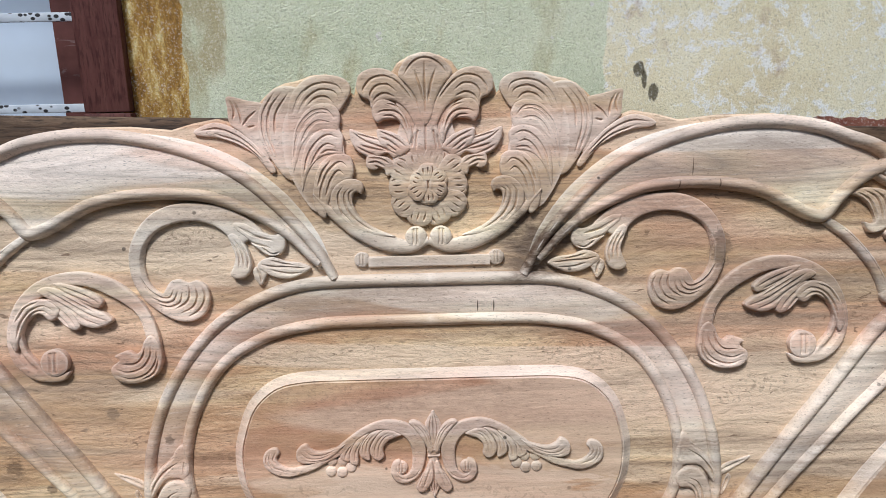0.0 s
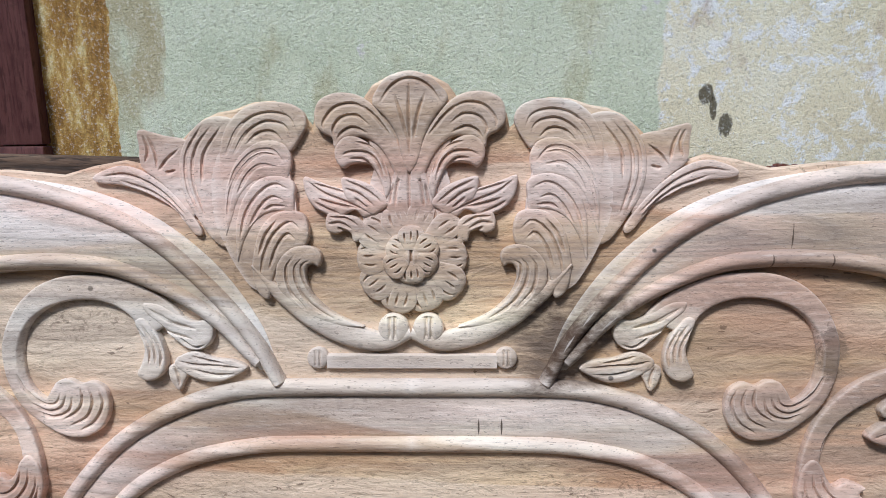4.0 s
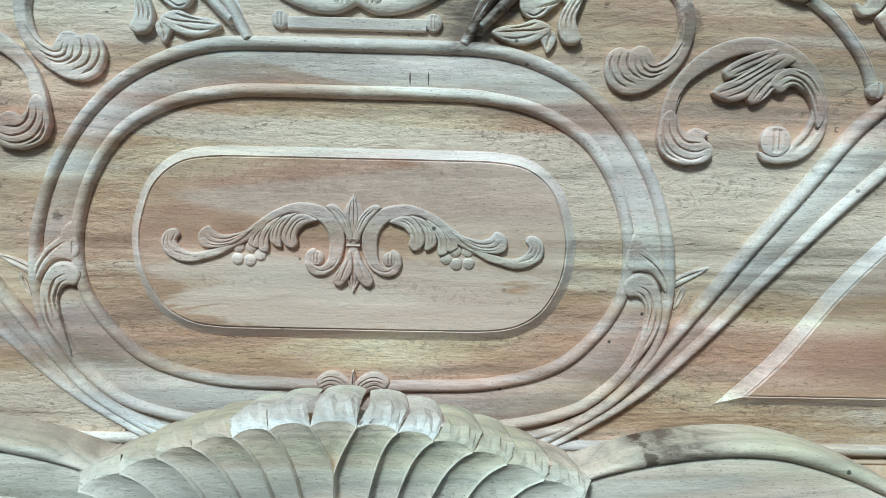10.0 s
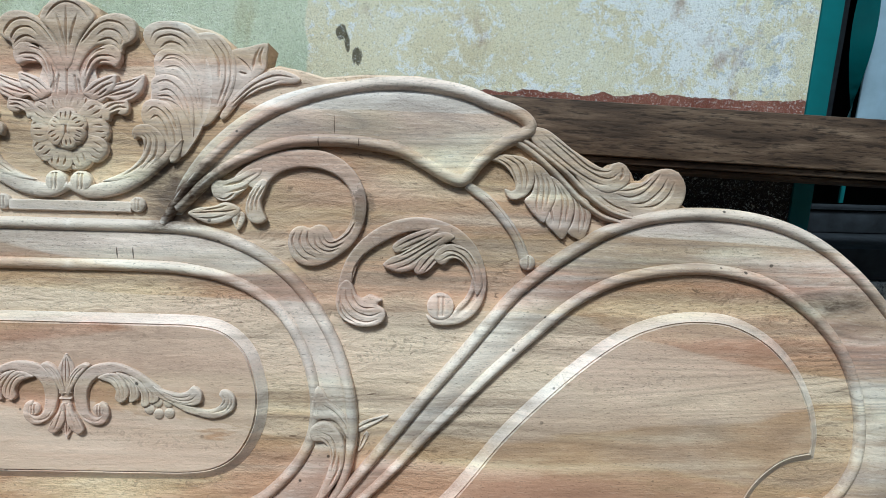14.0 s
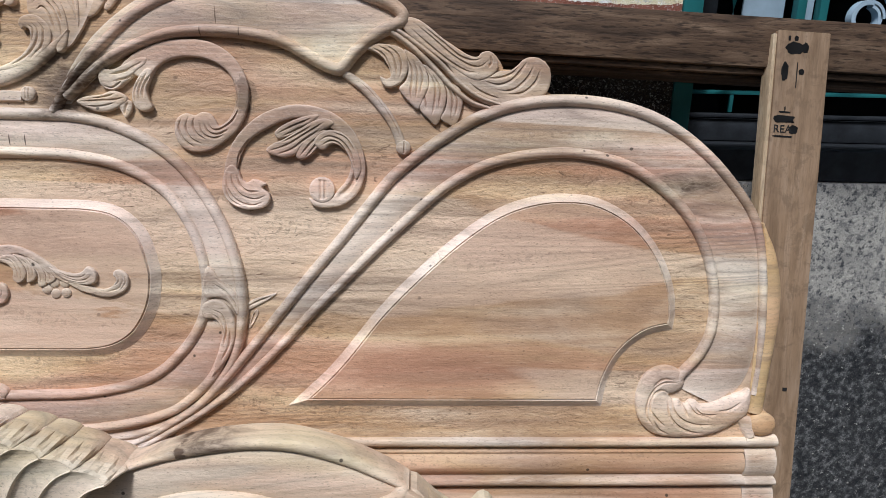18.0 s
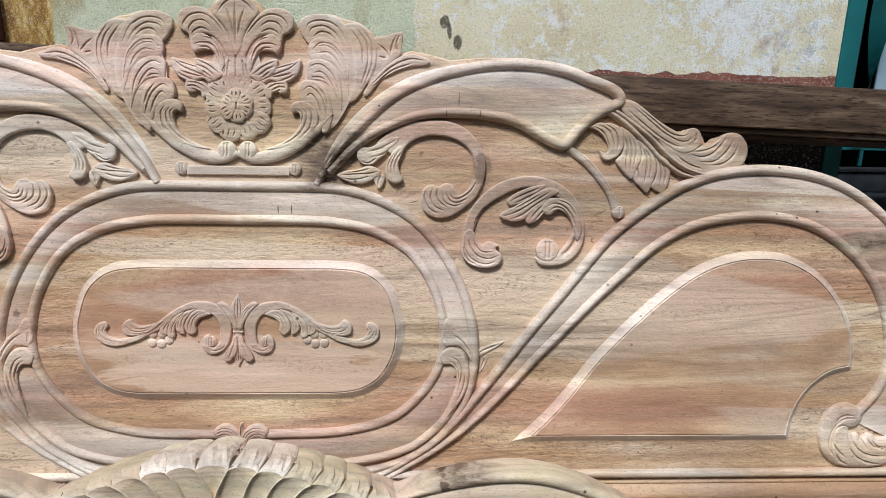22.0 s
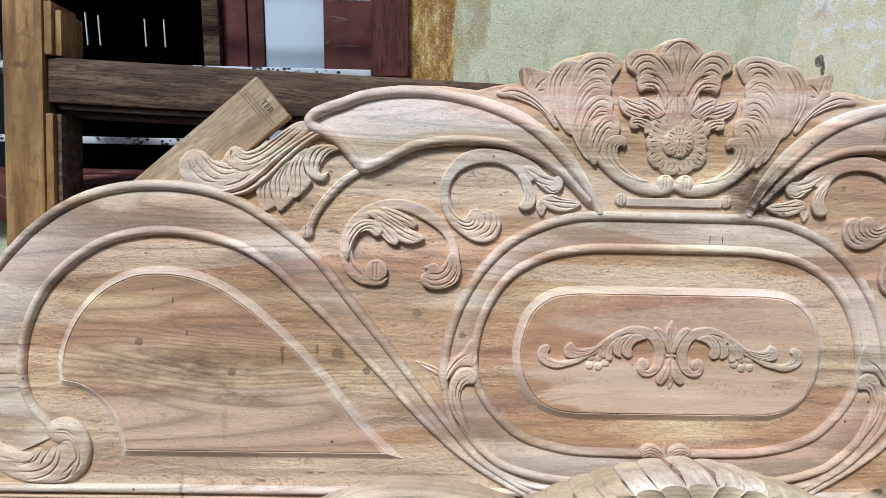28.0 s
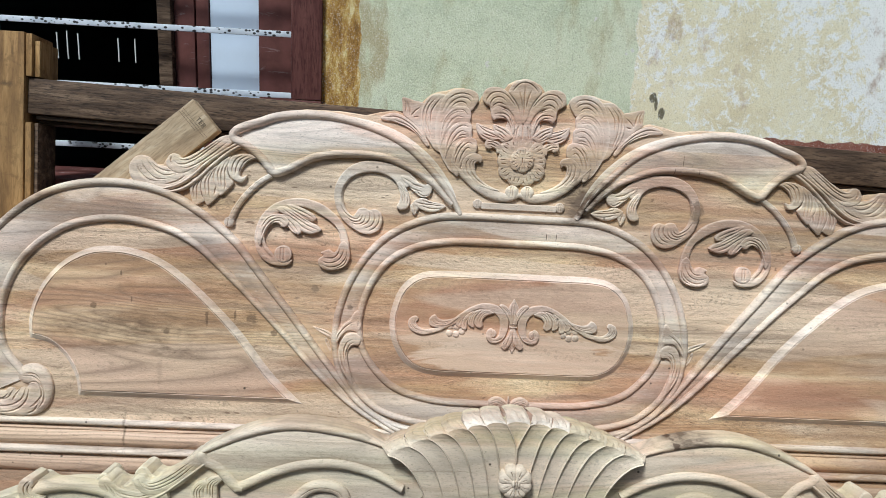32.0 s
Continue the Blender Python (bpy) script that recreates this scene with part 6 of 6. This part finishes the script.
def build_boards():
    # mitred offcut that leans behind the left wing
    ang = 41.0
    m = pose(-0.512, 0.668, 1.2615, -10, 0, 0) @ pose(0, 0, 0, 0, 90 - ang + 0, 0)
    b = thing("angled_board", m, "sawn light-brown board with pencil marks, leaning askew behind the headboard", "board")
    part("board", box(-0.0315, 0.0315, -0.012, 0.012, -0.42, 0.0, 0.002), PLANKWOOD, b)
    lettering("TER", b, 0.0115, pose(-0.004, -0.0124, -0.0172, 90, 0, 0), "faint stencilled letters", FAINT)
    for k, (x0, x1, z) in enumerate(((-0.030, 0.030, -0.0210), (-0.028, 0.028, -0.0250), (-0.030, 0.010, -0.0290))):
        part("mark", box(x0, x1, -0.0124, -0.0121, z, z + 0.0006), FAINT, b)
    # upright board with stencilled lettering at the other end
    m = pose(0.913, 0.690, 1.232, -13, 0, 0) @ pose(0, 0, 0, 0, 2.5, 0)
    b = thing("marked_board", m, "planed brown board with black stencilled marks, leaning upright beside the headboard", "board")
    part("board", box(-0.031, 0.031, -0.010, 0.010, -1.26, 0.0, 0.0015), POSTWOOD, b)
    part("edge_strip", box(-0.036, -0.0312, -0.008, 0.012, -1.26, -0.004, 0.001), PLANKWOOD, b, "pale rough edge")
    for x0, x1, z0, z1, e in ((-0.021, 0.000, -0.027, -0.013, 2.2), (-0.002, 0.006, -0.025, -0.013, 2), (-0.0245, -0.016, -0.058, -0.036, 2), (-0.0065, -0.0052, -0.066, -0.036, 6), (-0.004, 0.003, -0.050, -0.043, 2), (-0.019, -0.016, -0.012, -0.006, 3), (-0.012, -0.007, -0.012, -0.006, 2.5),
                           (-0.028, -0.004, -0.1055, -0.0975, 7), (-0.023, -0.009, -0.0945, -0.0925, 6), (-0.017, -0.0155, -0.093, -0.087, 6), (-0.028, -0.005, -0.1225, -0.1205, 7), (-0.010, 0.001, -0.118, -0.108, 2.4)):
        part("mark", ink(x0, x1, z0, z1, e), INK, b, "black ink mark")
    part("nail_hole", box(0.010, 0.015, -0.0107, -0.0101, -0.42, -0.416), INK, b)
    lettering("REA", b, 0.0125, pose(-0.0285, -0.0106, -0.117, 90, 0, 0), "black stencilled letters")


build_boards()
